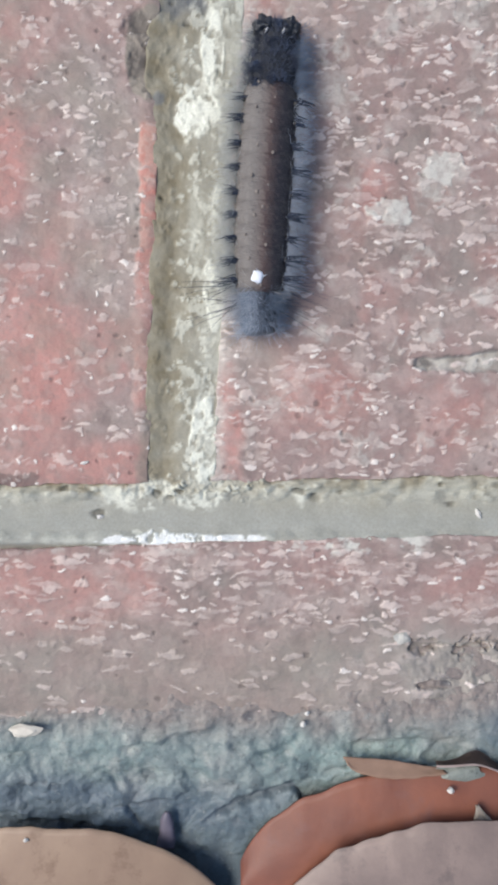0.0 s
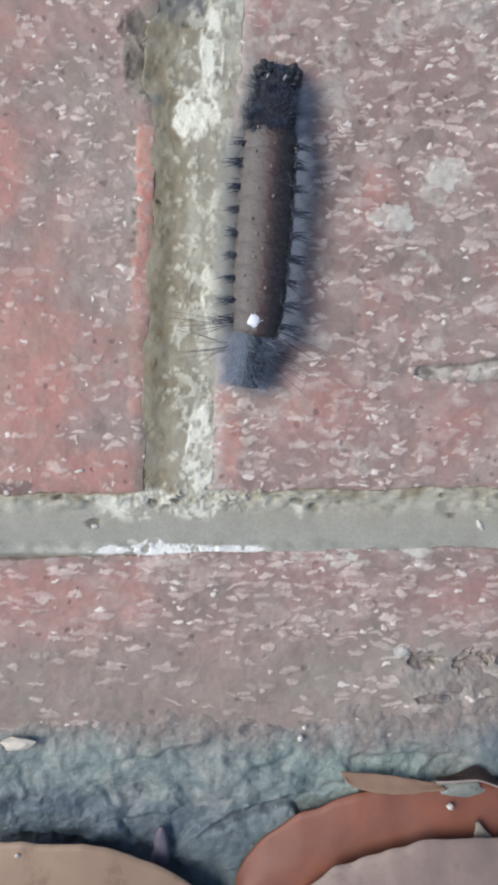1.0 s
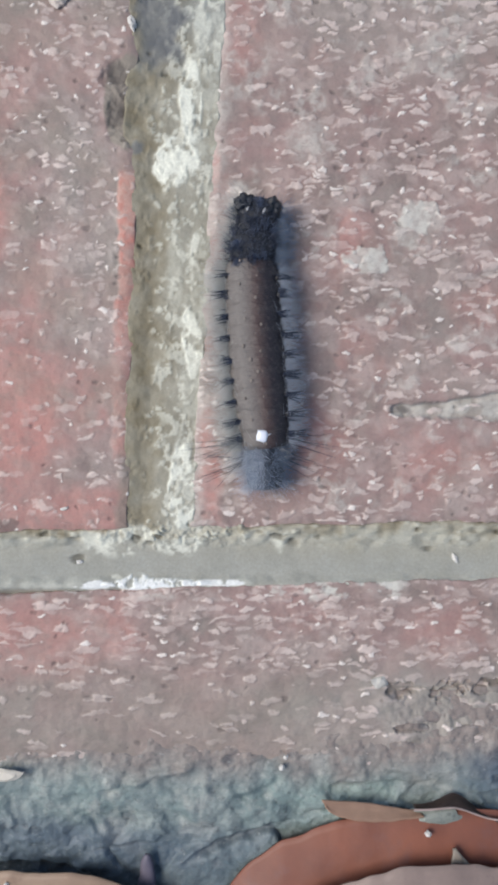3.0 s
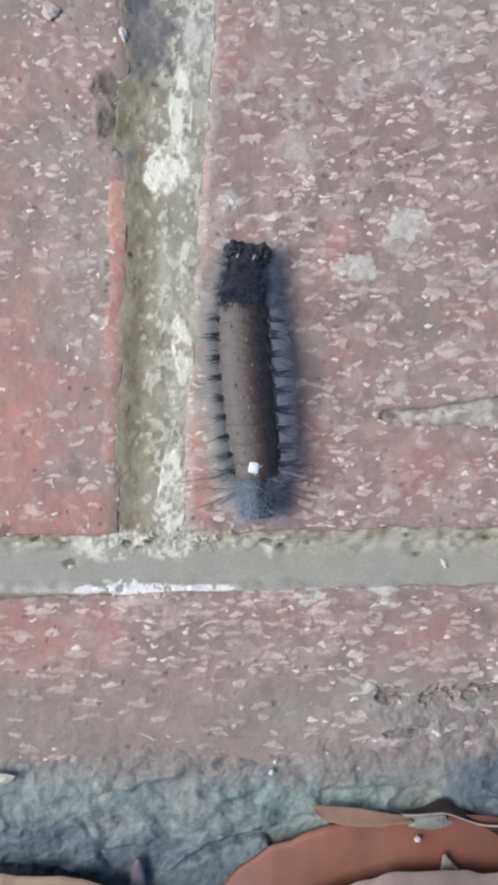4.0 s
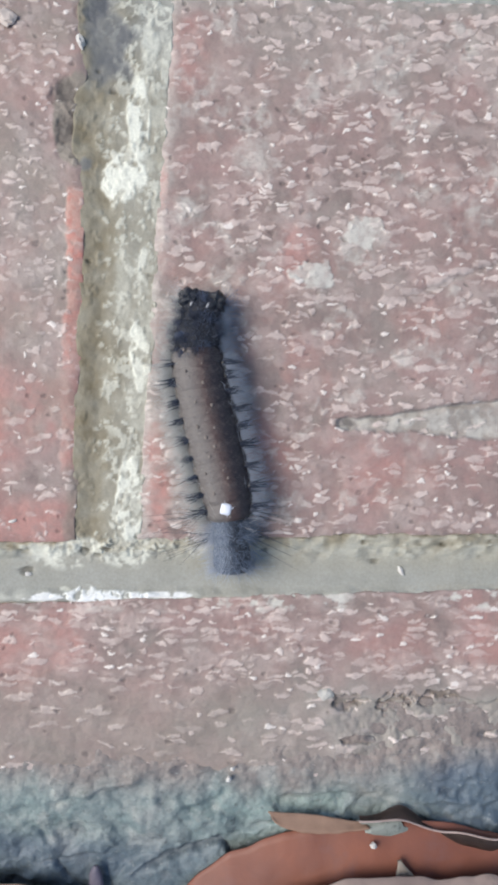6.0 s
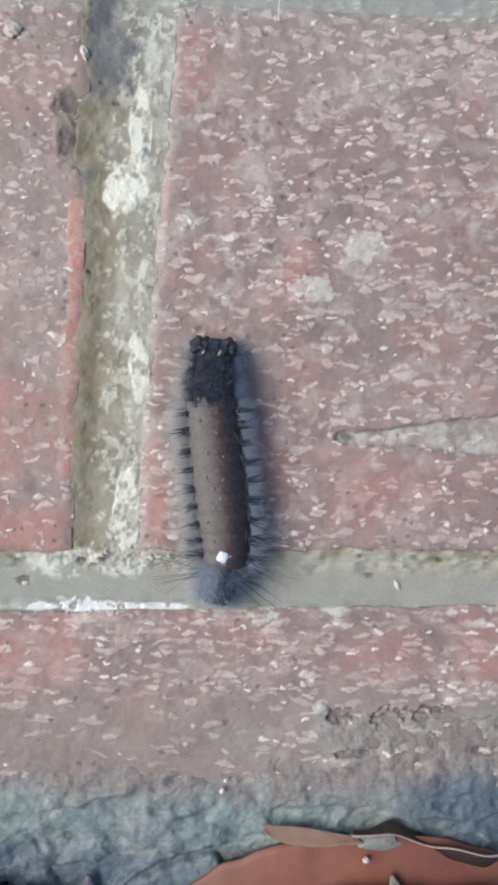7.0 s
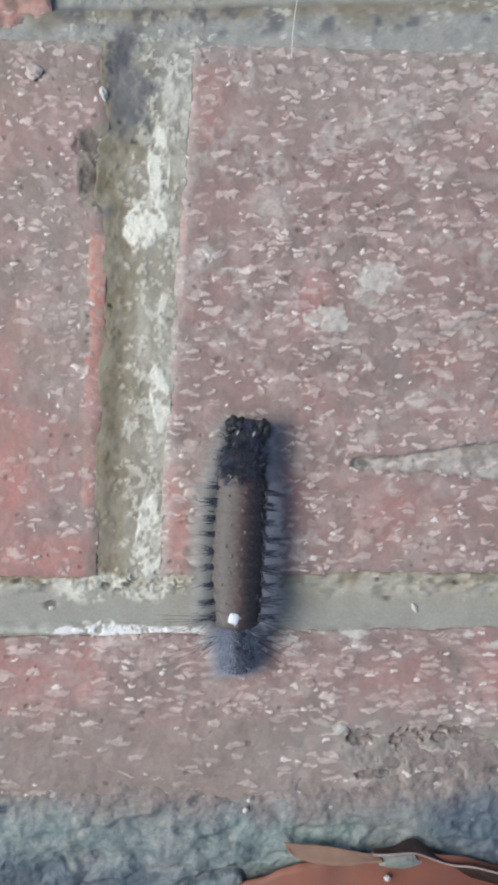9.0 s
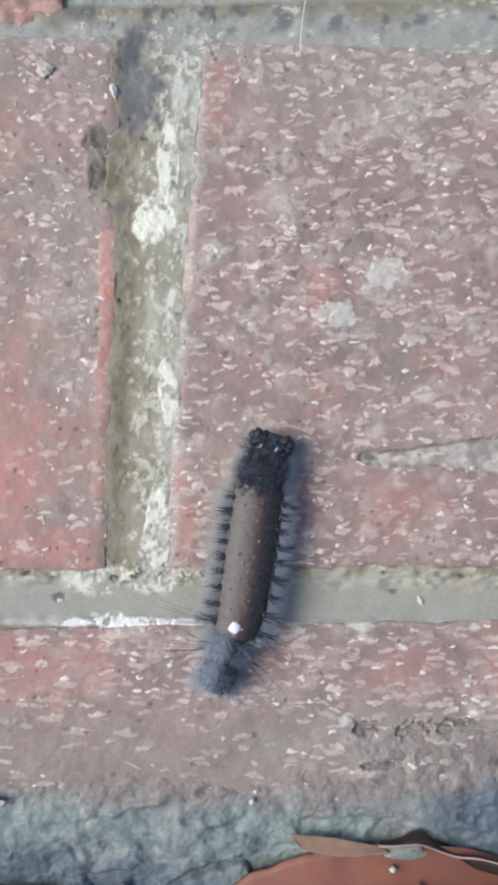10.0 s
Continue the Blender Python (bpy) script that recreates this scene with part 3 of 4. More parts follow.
def mortar_bed():
    gx = np.unique(np.concatenate([spaced(-460, 470, *VIEW_X, 0.6, 12), np.arange(-9, 19, 0.28)]).round(4))
    gy = np.unique(np.concatenate([spaced(-58, 335, -10, 122, 0.34, 9), np.arange(-9, 9, 0.28), np.arange(104, 121, 0.3)]).round(4))
    X, Y = np.meshgrid(gx, gy)
    up = step(4, 6.5, Y) * (1 - step(109.5, 112, Y))                # the upright joint
    k = np.clip((X - joint_left(Y)) / (joint_right(Y) - joint_left(Y)), 0, 1)
    rise = bed_top(X) - 5.6
    bed = 1 - step(5.3, 7.2, np.abs(Y - rise * (Y > 0) + 0.3))
    drop = head_low(X) - 110.6
    head = step(108.6, 110.4, Y - drop) * (1 - step(116, 119, Y))
    rough = fbm(X, Y, 3.2, 131, 4)
    beside = step(-9, -6, X) * (1 - step(17, 20, X))
    up = up * beside
    Z = -2.2 + 0.4 * fbm(X, Y, 14, 130) + 0.3 * rough
    fill = step(75, 79, Y) * (1 - step(90, 94, Y)) * (1 - step(0.25, 0.5, k))
    hollow = step(0.0, 0.25, k) * (1 - step(0.25, 0.55, k))
    Z = Z + up * (1 - 0.9 * bed) * (1.9 - 0.35 * hollow + 0.1 * step(0.3, 0.7, k) - 0.05 * step(0.8, 1.0, k) + 0.2 * fbm(X, Y, 2.6, 132, 4))
    Z = Z + fill * (0.3 + 0.6 * fbm(X, Y, 2.8, 168, 4))
    ledge = step(0.6, 4.8, Y + 1.0 * fbm(X, Y, 4, 133))
    calm = bed * (1 - ledge)
    Z = Z * (1 - 0.8 * calm) + 0.8 * calm * (-1.15 + 0.2 * fbm(X, Y, 10, 134)) + 1.7 * step(1.2, 5.6, Y + 1.2 * fbm(X, Y, 3, 162, 4)) * bed + 0.5 * bed * ledge * rough + 0.5 * bed * ledge * fbm(X, Y, 1.5, 166, 3)
    lump = bed * step(-3.4, -5.4, Y + 0.9 * fbm(X, Y, 3, 135, 3))
    Z = Z + 0.75 * lump + head * (1 - 0.9 * up) * (1.5 + 0.1 * rough)
    # Darker slate patches: high in the upright joint and beside the upper brick.
    slate_dark = np.maximum(0.95 * beside * np.clip(0.95 + 0.5 * fbm(X, Y, 4, 172, 4), 0, 1) * step(91, 95, Y + 4.0 * fbm(X, Y, 5, 159, 4)) * step(116, 111, Y) * step(0.0, 0.14, k + 0.1 * fbm(X, Y, 3, 176, 4)) * (1 - step(0.46, 0.64, k + 0.12 * step(103, 107, Y) + 0.2 * fbm(X, Y, 4.5, 156, 4))), 0.7 * blob(X, Y, -8.5, 117, 4.0, 2.2, 157, 0.3))
    Z = Z - 0.5 * slate_dark * up
    slate_dark = np.maximum.reduce([slate_dark, 0.7 * blob(X, Y, -1.4, 77.2, 1.3, 1.1, 167)])
    under = np.maximum(step(0.7, 1.8, X - joint_right(Y)), step(0.7, 1.8, joint_left(Y) - X)) * step(6.6, 7.6, Y - rise) * (1 - step(108.6, 109.8, Y - drop))
    Z = Z - 4.0 * under - 4.0 * step(6.6, 7.6, Y - rise) * (1 - step(108.4, 109.6, Y - drop)) * (1 - up)
    Z = np.where(Y < -10, -24.0, Z)
    Z = np.where((beside < 0.02) & (Y > 8.5) & (Y < 103), -9.0, Z)
    grain, own = cells(X + 0.7 * rough, Y + 0.6 * fbm(X, Y, 2, 138, 3), 1.7, 1.3, 137)
    grit = step(0.05, 0.35, grain) * (own < 0.36) * step(-0.25, 0.2, fbm(X, Y, 1.4, 139, 3)) * (1 - slate_dark)
    Z = Z + (0.2 + 0.3 * bed * ledge) * grit * (1 - 0.9 * calm)
    patch = np.maximum.reduce([1.15 * blob(X, Y, 5.6, 75, 4.2, 5.0, 140), 0.75 * blob(X, Y, 9.0, 86, 2.0, 9, 141), 1.6 * blob(X, Y, 9.2, 41, 2.2, 6.5, 142),
                               1.8 * blob(X, Y, 6.8, 14, 2.3, 9, 143), 0.45 * blob(X, Y, 9.5, 58, 1.4, 4, 144), 0.3 * blob(X, Y, 6, 55, 3.0, 14, 145),
                               0.4 * blob(X, Y, 11, 100, 2.2, 5, 146)])
    broken = step(-0.42, 0.0, fbm(X, Y, 1.7, 147, 4))
    patch = np.maximum.reduce([step(0.15, 0.6, patch) * broken, 0.5 * step(0.3, 0.6, k + 0.25 * fbm(X, Y, 5, 174)) * step(0.08, 0.3, fbm(X, Y, 1.5, 163, 4)), 0.3 * step(0.62, 0.85, k) * step(-0.2, 0.2, fbm(X, Y, 3.5, 175, 4))]) * up * (1 - 0.8 * slate_dark)
    Z = Z + 0.25 * patch
    crumbs = bed * step(-1.0, 1.5, Y) * np.maximum(step(0.15, 0.6, blob(X, Y, 4, 3.6, 14, 4.4, 149, 1.3)) * step(-0.25, 0.1, fbm(X, Y, 1.8, 169, 4)), 0.35 * ledge * step(-0.3, 0.05, fbm(X, Y, 2.0, 148, 3)))
    seam = bed * np.maximum(blob(X, Y, -1.6, -5.2, 4.6, 1.9, 150, 0.7), 0.85 * blob(X, Y, 2.5, -5.0, 11, 0.9, 151, 0.6))
    seam = step(0.3, 0.6, seam) * step(-0.4, -0.05, fbm(X, Y, 2.0, 160, 4)) * step(-0.55, -0.15, fbm(X, Y, 0.9, 173, 3))
    white = seam + 0.85 * bed * step(0.25, 0.5, np.maximum(blob(X, Y, -10, -5.4, 3.6, 0.8, 164, 0.6), 0.9 * blob(X, Y, 13, -5.0, 6, 0.5, 165, 1.0))) * step(-0.4, 0.0, fbm(X, Y, 1.6, 177, 4))
    seam = np.maximum(seam, 0.3 * lump * step(0.05, 0.35, fbm(X, Y, 3, 152)))
    Z = Z + 0.35 * seam
    lime = np.maximum.reduce([patch, 0.75 * crumbs, seam, 0.55 * grit * up * step(0.12, 0.4, k), 0.6 * grit * bed * ledge, 0.5 * calm * step(0.1, 0.4, grain) * (own > 0.95) * step(6, -8, X), 0.5 * grit * head * step(-0.1, 0.3, fbm(X, Y, 6, 178, 3))])
    # Moss, with the left brick's shade painted along that side of the joint.
    moss_shade = up * (1 - 0.75 * step(0.3, 0.75, k + 0.3 * fbm(X, Y, 6, 154))) * (1 - slate_dark) * (0.7 + 0.5 * fbm(X, Y, 2.6, 161, 4))
    grime = bed * step(3.4, 5.2, Y + 1.4 * fbm(X, Y, 4, 170, 4)) * (0.35 + 0.65 * step(-0.2, 0.25, fbm(X, Y, 3.2, 171, 4)))
    moss_shade = np.maximum(moss_shade, grime * (0.6 + 0.3 * step(-6, -10, X) - 0.35 * step(-4, 2, X) * (1 - step(12, 18, X))))
    lime = lime * (1 - 0.7 * grime * step(12, 18, X))
    tan = np.maximum(bed * ledge, bed * (0.25 + 0.55 * step(-3, 3, Y) * (0.6 + 0.4 * step(10, 30, X)))) * (0.8 + 0.3 * rough)
    tan = np.maximum(tan, 0.6 * up * (1 - slate_dark) * (1 - step(90, 102, Y)))
    tan = np.maximum(tan, head * step(114, 117, Y) * 0.7)
    moss_shade = np.maximum(moss_shade, head * step(112.5, 116.5, Y + 3.0 * fbm(X, Y, 5, 179, 4)) * (0.55 + 0.4 * rough))
    slate_dark = np.maximum(slate_dark, 0.75 * head * step(-14, 0, X) * step(0.12, 0.4, fbm(X, Y, 4.2, 180, 4)) * step(110, 113, Y))
    holes, own2 = cells(X, Y, 2.6, 2.0, 158)
    pit_dark = step(0.3, 0.6, holes) * np.maximum.reduce([(own2 > 0.972) * up, (own2 > 0.78) * bed * ledge, 0.7 * (own2 > 0.975) * bed])
    Z = Z - 0.6 * pit_dark
    return sheet("pavement", X, Y, Z, {"lime": lime, "moss_shade": moss_shade, "tan": tan, "slate_dark": slate_dark, "pit_dark": pit_dark, "white": white}, MORTAR, (0, 0, 0), skirt=60)


pavement = tagged(mortar_bed(), "weathered brick paving in pale lime mortar with mossy joints", "paving", kind="structure")


def laid(ob, label=""):
    """Hang a brick on the pavement, keeping its place."""
    ob.parent = pavement
    if label:
        tagged(ob, label)
    return ob


laid(brick_face(line(-218.0), (joint_left, -2.0), (bed_top, 5.6), (head_low, 110.6), 201, left_masks), "red-brown brick with a chipped orange end")
laid(brick_face((joint_right, 11.5), line(227.0), (bed_top, 5.6), (head_low, 108.6), 211, right_masks), "rough pinkish brick split by a tapering crack")
laid(brick_face(line(-75.0), line(140.0), line(-50.0), (bed_low, -6.1), 221, kerb_masks, (-48, 0)), "dusty pink edging brick sunk in cement")
laid(brick_face(line(-226.0), (upper_end, -12.4), (head_top, 113.6), line(217.0), 231, upper_masks))
laid(brick_face(line(3.0), line(218.0), (head_top, 121.2), line(223.0), 241, upper_masks))


def spare_bricks():
    """Bricks that carry the paving on past the part seen closely; one coarse shape each way up."""
    def coarse(w, d, seed):
        ob = brick_face(line(300.0), line(300.0 + w), line(0.0), line(d), seed, lambda x, y: {"red": 0.5 + 0.5 * fbm(x, y, 20, seed), "amount": 0.4 + 0 * x})
        return ob
    flat = coarse(214.0, 103.0, 251)
    edge = coarse(214.0, 63.0, 252)
    laid(flat)
    flat.location = (344 * MM, 57.5 * MM, -30 * MM)
    edge.location = (257 * MM, -37.5 * MM, -30 * MM)
    laid(edge)
    for x, y in ((-335, 58), (-344, 166), (336, 168), (-230, 278), (-4, 278), (222, 278)):
        ob = flat.copy()
        scene.collection.objects.link(ob)
        ob.location = (x * MM, y * MM, -30 * MM)
    ob = edge.copy()
    scene.collection.objects.link(ob)
    ob.location = (-192 * MM, -37.5 * MM, -30 * MM)


spare_bricks()


def cement_edge():
    """Cement haunching that laps over the worn outer side of the edging brick and breaks off at the soil."""
    gx = spaced(-300, 360, -38, 88, 0.3, 8)
    gy = spaced(-84, -20, -70, -20, 0.3, 4)
    X, Y = np.meshgrid(gx, gy)
    start = -35.0 + 4.0 * step(18, 50, X) + 1.6 * fbm(X, Y, 10, 301)
    over = start - Y
    base = -0.0035 * np.clip(-18 - Y, 0, 60) ** 2
    lumps = 1.1 * fbm(X, Y, 9, 302, 3) + 0.3 * fbm(X, Y, 3, 303, 3)
    Z = base - 0.6 + 0.15 * np.clip(over, -8, 9) + lumps * step(1, 12, over) + 0.1 * lumps
    gapc, ownc = cells(X + 2.2 * fbm(X, Y, 6, 319, 3), Y + 1.6 * fbm(X, Y, 6, 320, 3), 9.5, 5.4, 323)
    plate = step(3, 12, over)
    Z = Z + plate * (1.9 * (ownc - 0.5) * step(0.0, 0.3, gapc))
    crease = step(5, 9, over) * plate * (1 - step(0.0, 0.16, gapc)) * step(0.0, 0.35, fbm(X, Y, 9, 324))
    Z = Z - 0.4 * crease
    Z = Z + 0.45 * fbm(X, Y, 2.4, 333, 4) * step(-2, 3, over) + 0.32 * fbm(X, Y, 2.4, 326, 4) * step(-6, -3, over) * (1 - step(3, 8, over)) + 0.22 * fbm(X, Y, 1.6, 327, 4)
    grain, lift, _ = flecks(X, Y, 330, 0.55 + 0 * X, 1.1)
    Z = Z + 0.5 * lift
    hole, lone = cells(X + 1.0 * fbm(X, Y, 3, 328, 3), Y + 0.8 * fbm(X, Y, 3, 329, 3), 3.1, 2.2, 331)
    chipped = step(0.12, 0.4, hole) * (lone > 0.9 - 0.14 * step(46, 60, X)) * step(0.5, 4, over) * step(-0.2, 0.3, fbm(X, Y, 5, 332, 3))
    Z = Z - 0.35 * chipped + 0.25 * step(0.1, 0.4, hole) * (lone < 0.1) * step(-1, 3, over)
    Z = np.where(over < -6, -2.6, Z)
    ridge = np.exp(-((Y + 41.5 - 0.35 * (X - 4) + 0.9 * fbm(X, Y, 5, 304)) / 1.1) ** 2) * step(-6, -2, X) * (1 - step(7, 10, X))
    Z = Z + 1.3 * ridge
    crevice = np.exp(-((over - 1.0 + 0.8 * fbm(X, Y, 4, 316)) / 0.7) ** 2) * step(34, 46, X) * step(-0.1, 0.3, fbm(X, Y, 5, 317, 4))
    Z = Z - 0.7 * crevice
    rim = -62.0 + 11.0 * np.clip((X - 1) / 24, 0, 1) * (1 - step(23, 28, X)) - 3.0 * step(-3, 0, X) * (1 - step(2, 5, X)) + 1.6 * fbm(X, Y, 8, 305, 4)
    fall = step(0.0, 1.6, rim - Y)
    shelf = -3.9 + 1.4 * fbm(X, Y, 6, 306, 5) - 0.35 * np.clip(-60 - Y, 0, 20)
    on_shelf = step(0.25, 0.6, blob(X, Y, 10, -62, 28, 15, 308))
    low = shelf * on_shelf + (-7.4 + 2.4 * fbm(X, Y, 6, 318, 4)) * (1 - on_shelf)
    Z = Z * (1 - fall) + low * fall
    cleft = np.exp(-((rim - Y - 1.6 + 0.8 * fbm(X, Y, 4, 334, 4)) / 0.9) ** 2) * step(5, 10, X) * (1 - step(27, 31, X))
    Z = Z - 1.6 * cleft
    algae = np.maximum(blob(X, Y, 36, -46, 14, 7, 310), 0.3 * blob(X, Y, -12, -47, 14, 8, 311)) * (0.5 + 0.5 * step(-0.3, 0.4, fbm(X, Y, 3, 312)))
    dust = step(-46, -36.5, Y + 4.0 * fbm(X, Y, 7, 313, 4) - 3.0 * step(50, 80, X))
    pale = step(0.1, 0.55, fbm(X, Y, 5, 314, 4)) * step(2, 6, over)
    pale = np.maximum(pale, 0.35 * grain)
    # Shade, with some grime, painted into the drop, crevices, creases and cleft.
    grime_shade = np.maximum(fall * (0.42 - 0.2 * on_shelf), 0.0)
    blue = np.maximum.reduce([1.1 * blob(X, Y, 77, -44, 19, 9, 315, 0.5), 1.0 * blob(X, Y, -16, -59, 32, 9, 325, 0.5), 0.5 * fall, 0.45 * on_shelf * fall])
    grime_shade = np.maximum.reduce([grime_shade * (1 - 0.6 * step(8, 16, X) * (1 - step(30, 36, X))), 0.8 * crevice, 0.7 * crease, 0.55 * chipped, 0.75 * cleft])
    return sheet("cement_edging", X, Y, Z, {"algae": algae, "dust": dust, "pale": pale, "grime_shade": grime_shade, "blue": blue}, CEMENT, (0, 0, 0))


laid(cement_edge(), "blue-grey cement edging with green algae")


def soil_ground():
    far = np.array([-40000.0, -12000, -4000, -1500, -600])
    gx = np.concatenate([far, spaced(-300, 360, -45, 100, 1.0, 20), -far[::-1]])
    gy = np.concatenate([far, spaced(-300, 400, -110, -50, 1.0, 25), -far[::-1]])
    X, Y = np.meshgrid(gx, gy)
    near = 1 - step(300, 900, np.hypot(X, Y))
    Z = -17.5 + near * (1.4 * fbm(X, Y, 9, 321, 4) + 0.6 * fbm(X, Y, 3, 322))
    Z = Z + 8.0 * step(-67, -80, Y) * near
    Z = np.where((Y > -58) & (Y < 330) & (np.abs(X) < 440), -40, Z)
    return sheet("ground", X, Y, Z, {}, SOIL)


tagged(soil_ground(), "dark damp soil beside the brick edging", "ground", kind="structure")


# ---- leaf litter ----
def leaf(mat, rib_mat, length, width, dome, curl, label, at, turn, tilt=(0, 0), wave=0.6, seed=1, tip=0.5, rim=0.0, ragged=0.015):
    """A dead leaf: blade with thickness, domed across and along, with its midrib; length along local x."""
    nu, nv = 120, 36
    bm = bmesh.new()

    def place(u, v, lift):
        half = width / 2 * max(0.0, 1 - abs(2 * u - 1) ** 2.2) ** tip
        x = (u - 0.5) * length
        y = half * v
        w = noise.noise(Vector((u * 3.1 + seed, v * 1.7, seed * 2.3)))
        z = dome * (1 - (2 * u - 1) ** 2) * (1 - 0.55 * v * v) + curl * abs(v) ** 3 + wave * w + rim * abs(v) ** 6 * (0.6 + w)
        y += ragged * width * noise.noise(Vector((u * 6 + seed, 5.0, v))) + 0.3 * ragged * width * v * noise.noise(Vector((u * 22 + seed, 9.0, 0)))
        z -= 0.35 * math.exp(-(v / 0.05) ** 2)
        vein = (u * 8.0 - abs(v) * 1.5) % 1.0 - 0.5
        z -= 0.0015 * width * math.exp(-(vein / 0.07) ** 2) * (1 - 0.6 * abs(v))
        return Vector((x, y, z + lift)) * MM

    def layer(lift):
        return [[bm.verts.new(place(0.012 + 0.976 * i / nu, -1 + 2 * j / nv, lift)) for j in range(nv + 1)] for i in range(nu + 1)]

    top, low = layer(0.0), layer(-0.28)
    for i in range(nu):
        for j in range(nv):
            bm.faces.new((top[i][j], top[i + 1][j], top[i + 1][j + 1], top[i][j + 1]))
            bm.faces.new((low[i][j], low[i][j + 1], low[i + 1][j + 1], low[i + 1][j]))
    for i in range(nu):
        bm.faces.new((top[i][0], low[i][0], low[i + 1][0], top[i + 1][0]))
        bm.faces.new((top[i][nv], top[i + 1][nv], low[i + 1][nv], low[i][nv]))
    for j in range(nv):
        bm.faces.new((top[0][j], top[0][j + 1], low[0][j + 1], low[0][j]))
        bm.faces.new((top[nu][j], low[nu][j], low[nu][j + 1], top[nu][j + 1]))
    thing = tagged(new("leaf"), label, "leaf", "fallen leaves")
    thing.matrix_world = pose(at[0] * MM, at[1] * MM, at[2] * MM, tilt[0], tilt[1], turn)
    part("blade", bm, mat, thing)
    rib = bmesh.new()
    rings = []
    for i in range(nu + 1):
        u = 0.012 + 0.976 * i / nu
        c = place(u, 0.0, 0.12)
        r = (0.42 - 0.3 * u) * MM
        rings.append([rib.verts.new(c + Vector((0, r * math.cos(a), 0.6 * r * math.sin(a)))) for a in (0, 1.05, 2.09, 3.14, 4.19, 5.24)])
    for a, b in zip(rings, rings[1:]):
        for k in range(6):
            rib.faces.new((a[k], a[(k + 1) % 6], b[(k + 1) % 6], b[k]))
    rib.faces.new(rings[0])
    rib.faces.new(rings[-1][::-1])
    part("midrib", rib, rib_mat, thing)
    return thing


leaf(TAN_LEAF, TAN_LEAF, 62, 45, 3.0, -1.0, "broad smooth tan dead leaf lying on the soil", (-19, -82.5, -4.3), -6, (10, 0), seed=3, wave=0.25)
leaf(RUST_LEAF, RUST_LEAF, 86, 54, 4.0, -2.0, "large rust-brown dead leaf curled over the edging", (55.5, -75, -4.0), 2, (9, 0), seed=7, wave=0.9, ragged=0.03)
leaf(BEIGE_LEAF, BEIGE_LEAF, 74, 49, 4.0, -1.5, "greyish beige dead leaf lying over a rust-brown one", (57, -80, 0.5), 2, (9, 0), seed=11, wave=1.2, ragged=0.05)


def leaf_scrap():
    """A torn, pointed piece of tan leaf with one straight edge, slightly dished."""
    bm, rows = bmesh.new(), []
    for i in range(41):
        u = i / 40
        top = -46.5 - 1.6 * u + 0.5 * math.sin(u * 5) * u
        wide = 3.3 * math.sin(math.pi * min(1.0, 0.14 + 0.82 * u ** 0.75)) + 0.3 * noise.noise(Vector((u * 7, 3, 0)))
        rows.append([bm.verts.new(Vector((33 + 18.5 * u + 0.8 * g, top - wide * g, -0.6 - 0.3 * math.sin(math.pi * g) + 1.1 * g * u + 0.25 * noise.noise(Vector((u * 5, g * 2, 1))) + 0.5 * g)) * MM) for g in (0, 0.15, 0.3, 0.5, 0.7, 0.85, 1)])
    for a, b in zip(rows, rows[1:]):
        for k in range(6):
            bm.faces.new((a[k], b[k], b[k + 1], a[k + 1]))
    bmesh.ops.recalc_face_normals(bm, faces=bm.faces)
    bmesh.ops.solidify(bm, geom=bm.faces[:], thickness=0.25 * MM)
    tagged(part("leaf", bm, SCRAP_LEAF), "torn pale tan leaf scrap against a rust-brown leaf", "leaf", "fallen leaves")


leaf_scrap()


def leaf_tip():
    """The narrow withered tip of a purplish leaf leaning up out of the gap before the cement."""
    bm, rows = bmesh.new(), []
    for i in range(15):
        u = i / 14
        wide = 1.7 * (1 - u) ** 0.4 + 0.12 + 0.25 * noise.noise(Vector((u * 6, 2, 0)))
        rows.append([bm.verts.new(Vector((-1.6 + 1.0 * u + 0.25 * math.sin(5 * u) + g * wide, -67.0 + 8.0 * u, -4.6 + 1.2 * math.sin(1.3 * u) - 0.5 * g * g)) * MM) for g in (-1, -0.5, 0, 0.5, 1)])
    for a, b in zip(rows, rows[1:]):
        for k in range(4):
            bm.faces.new((a[k], a[k + 1], b[k + 1], b[k]))
    bmesh.ops.recalc_face_normals(bm, faces=bm.faces)
    bmesh.ops.solidify(bm, geom=bm.faces[:], thickness=0.25 * MM)
    tagged(part("leaf", bm, PURPLE_LEAF), "withered purplish leaf tip standing in the gap beside the cement", "leaf", "fallen leaves")


leaf_tip()


def fragment():
    """A thin three-cornered flake of dry leaf tilted up on one corner."""
    bm, rows = bmesh.new(), []
    for i in range(11):
        u = i / 10
        rows.append([bm.verts.new(Vector((57.3 - 0.6 * u + g * 5.4 * u + 0.2 * noise.noise(Vector((u * 4, g * 3, 2))), -53.6 - 4.8 * u - 0.5 * g * u, 2.6 + 0.5 * math.sin(2.5 * g) * u - 0.8 * g * u + 0.4 * u + 0.25 * noise.noise(Vector((u * 5, g * 4, 7))))) * MM) for g in (0, 0.12, 0.3, 0.5, 0.75, 1)])
    for a, b in zip(rows[1:], rows[2:]):
        for k in range(5):
            bm.faces.new((a[k], b[k], b[k + 1], a[k + 1]))
    bmesh.ops.recalc_face_normals(bm, faces=bm.faces)
    bmesh.ops.solidify(bm, geom=bm.faces[:], thickness=0.7 * MM)
    loose = [v for v in bm.verts if not v.link_faces]
    bmesh.ops.delete(bm, geom=loose)
    tagged(part("leaf_fragment", bm, FLAKE), "greyish three-cornered leaf fragment on a rust-brown leaf", "leaf fragment")


fragment()


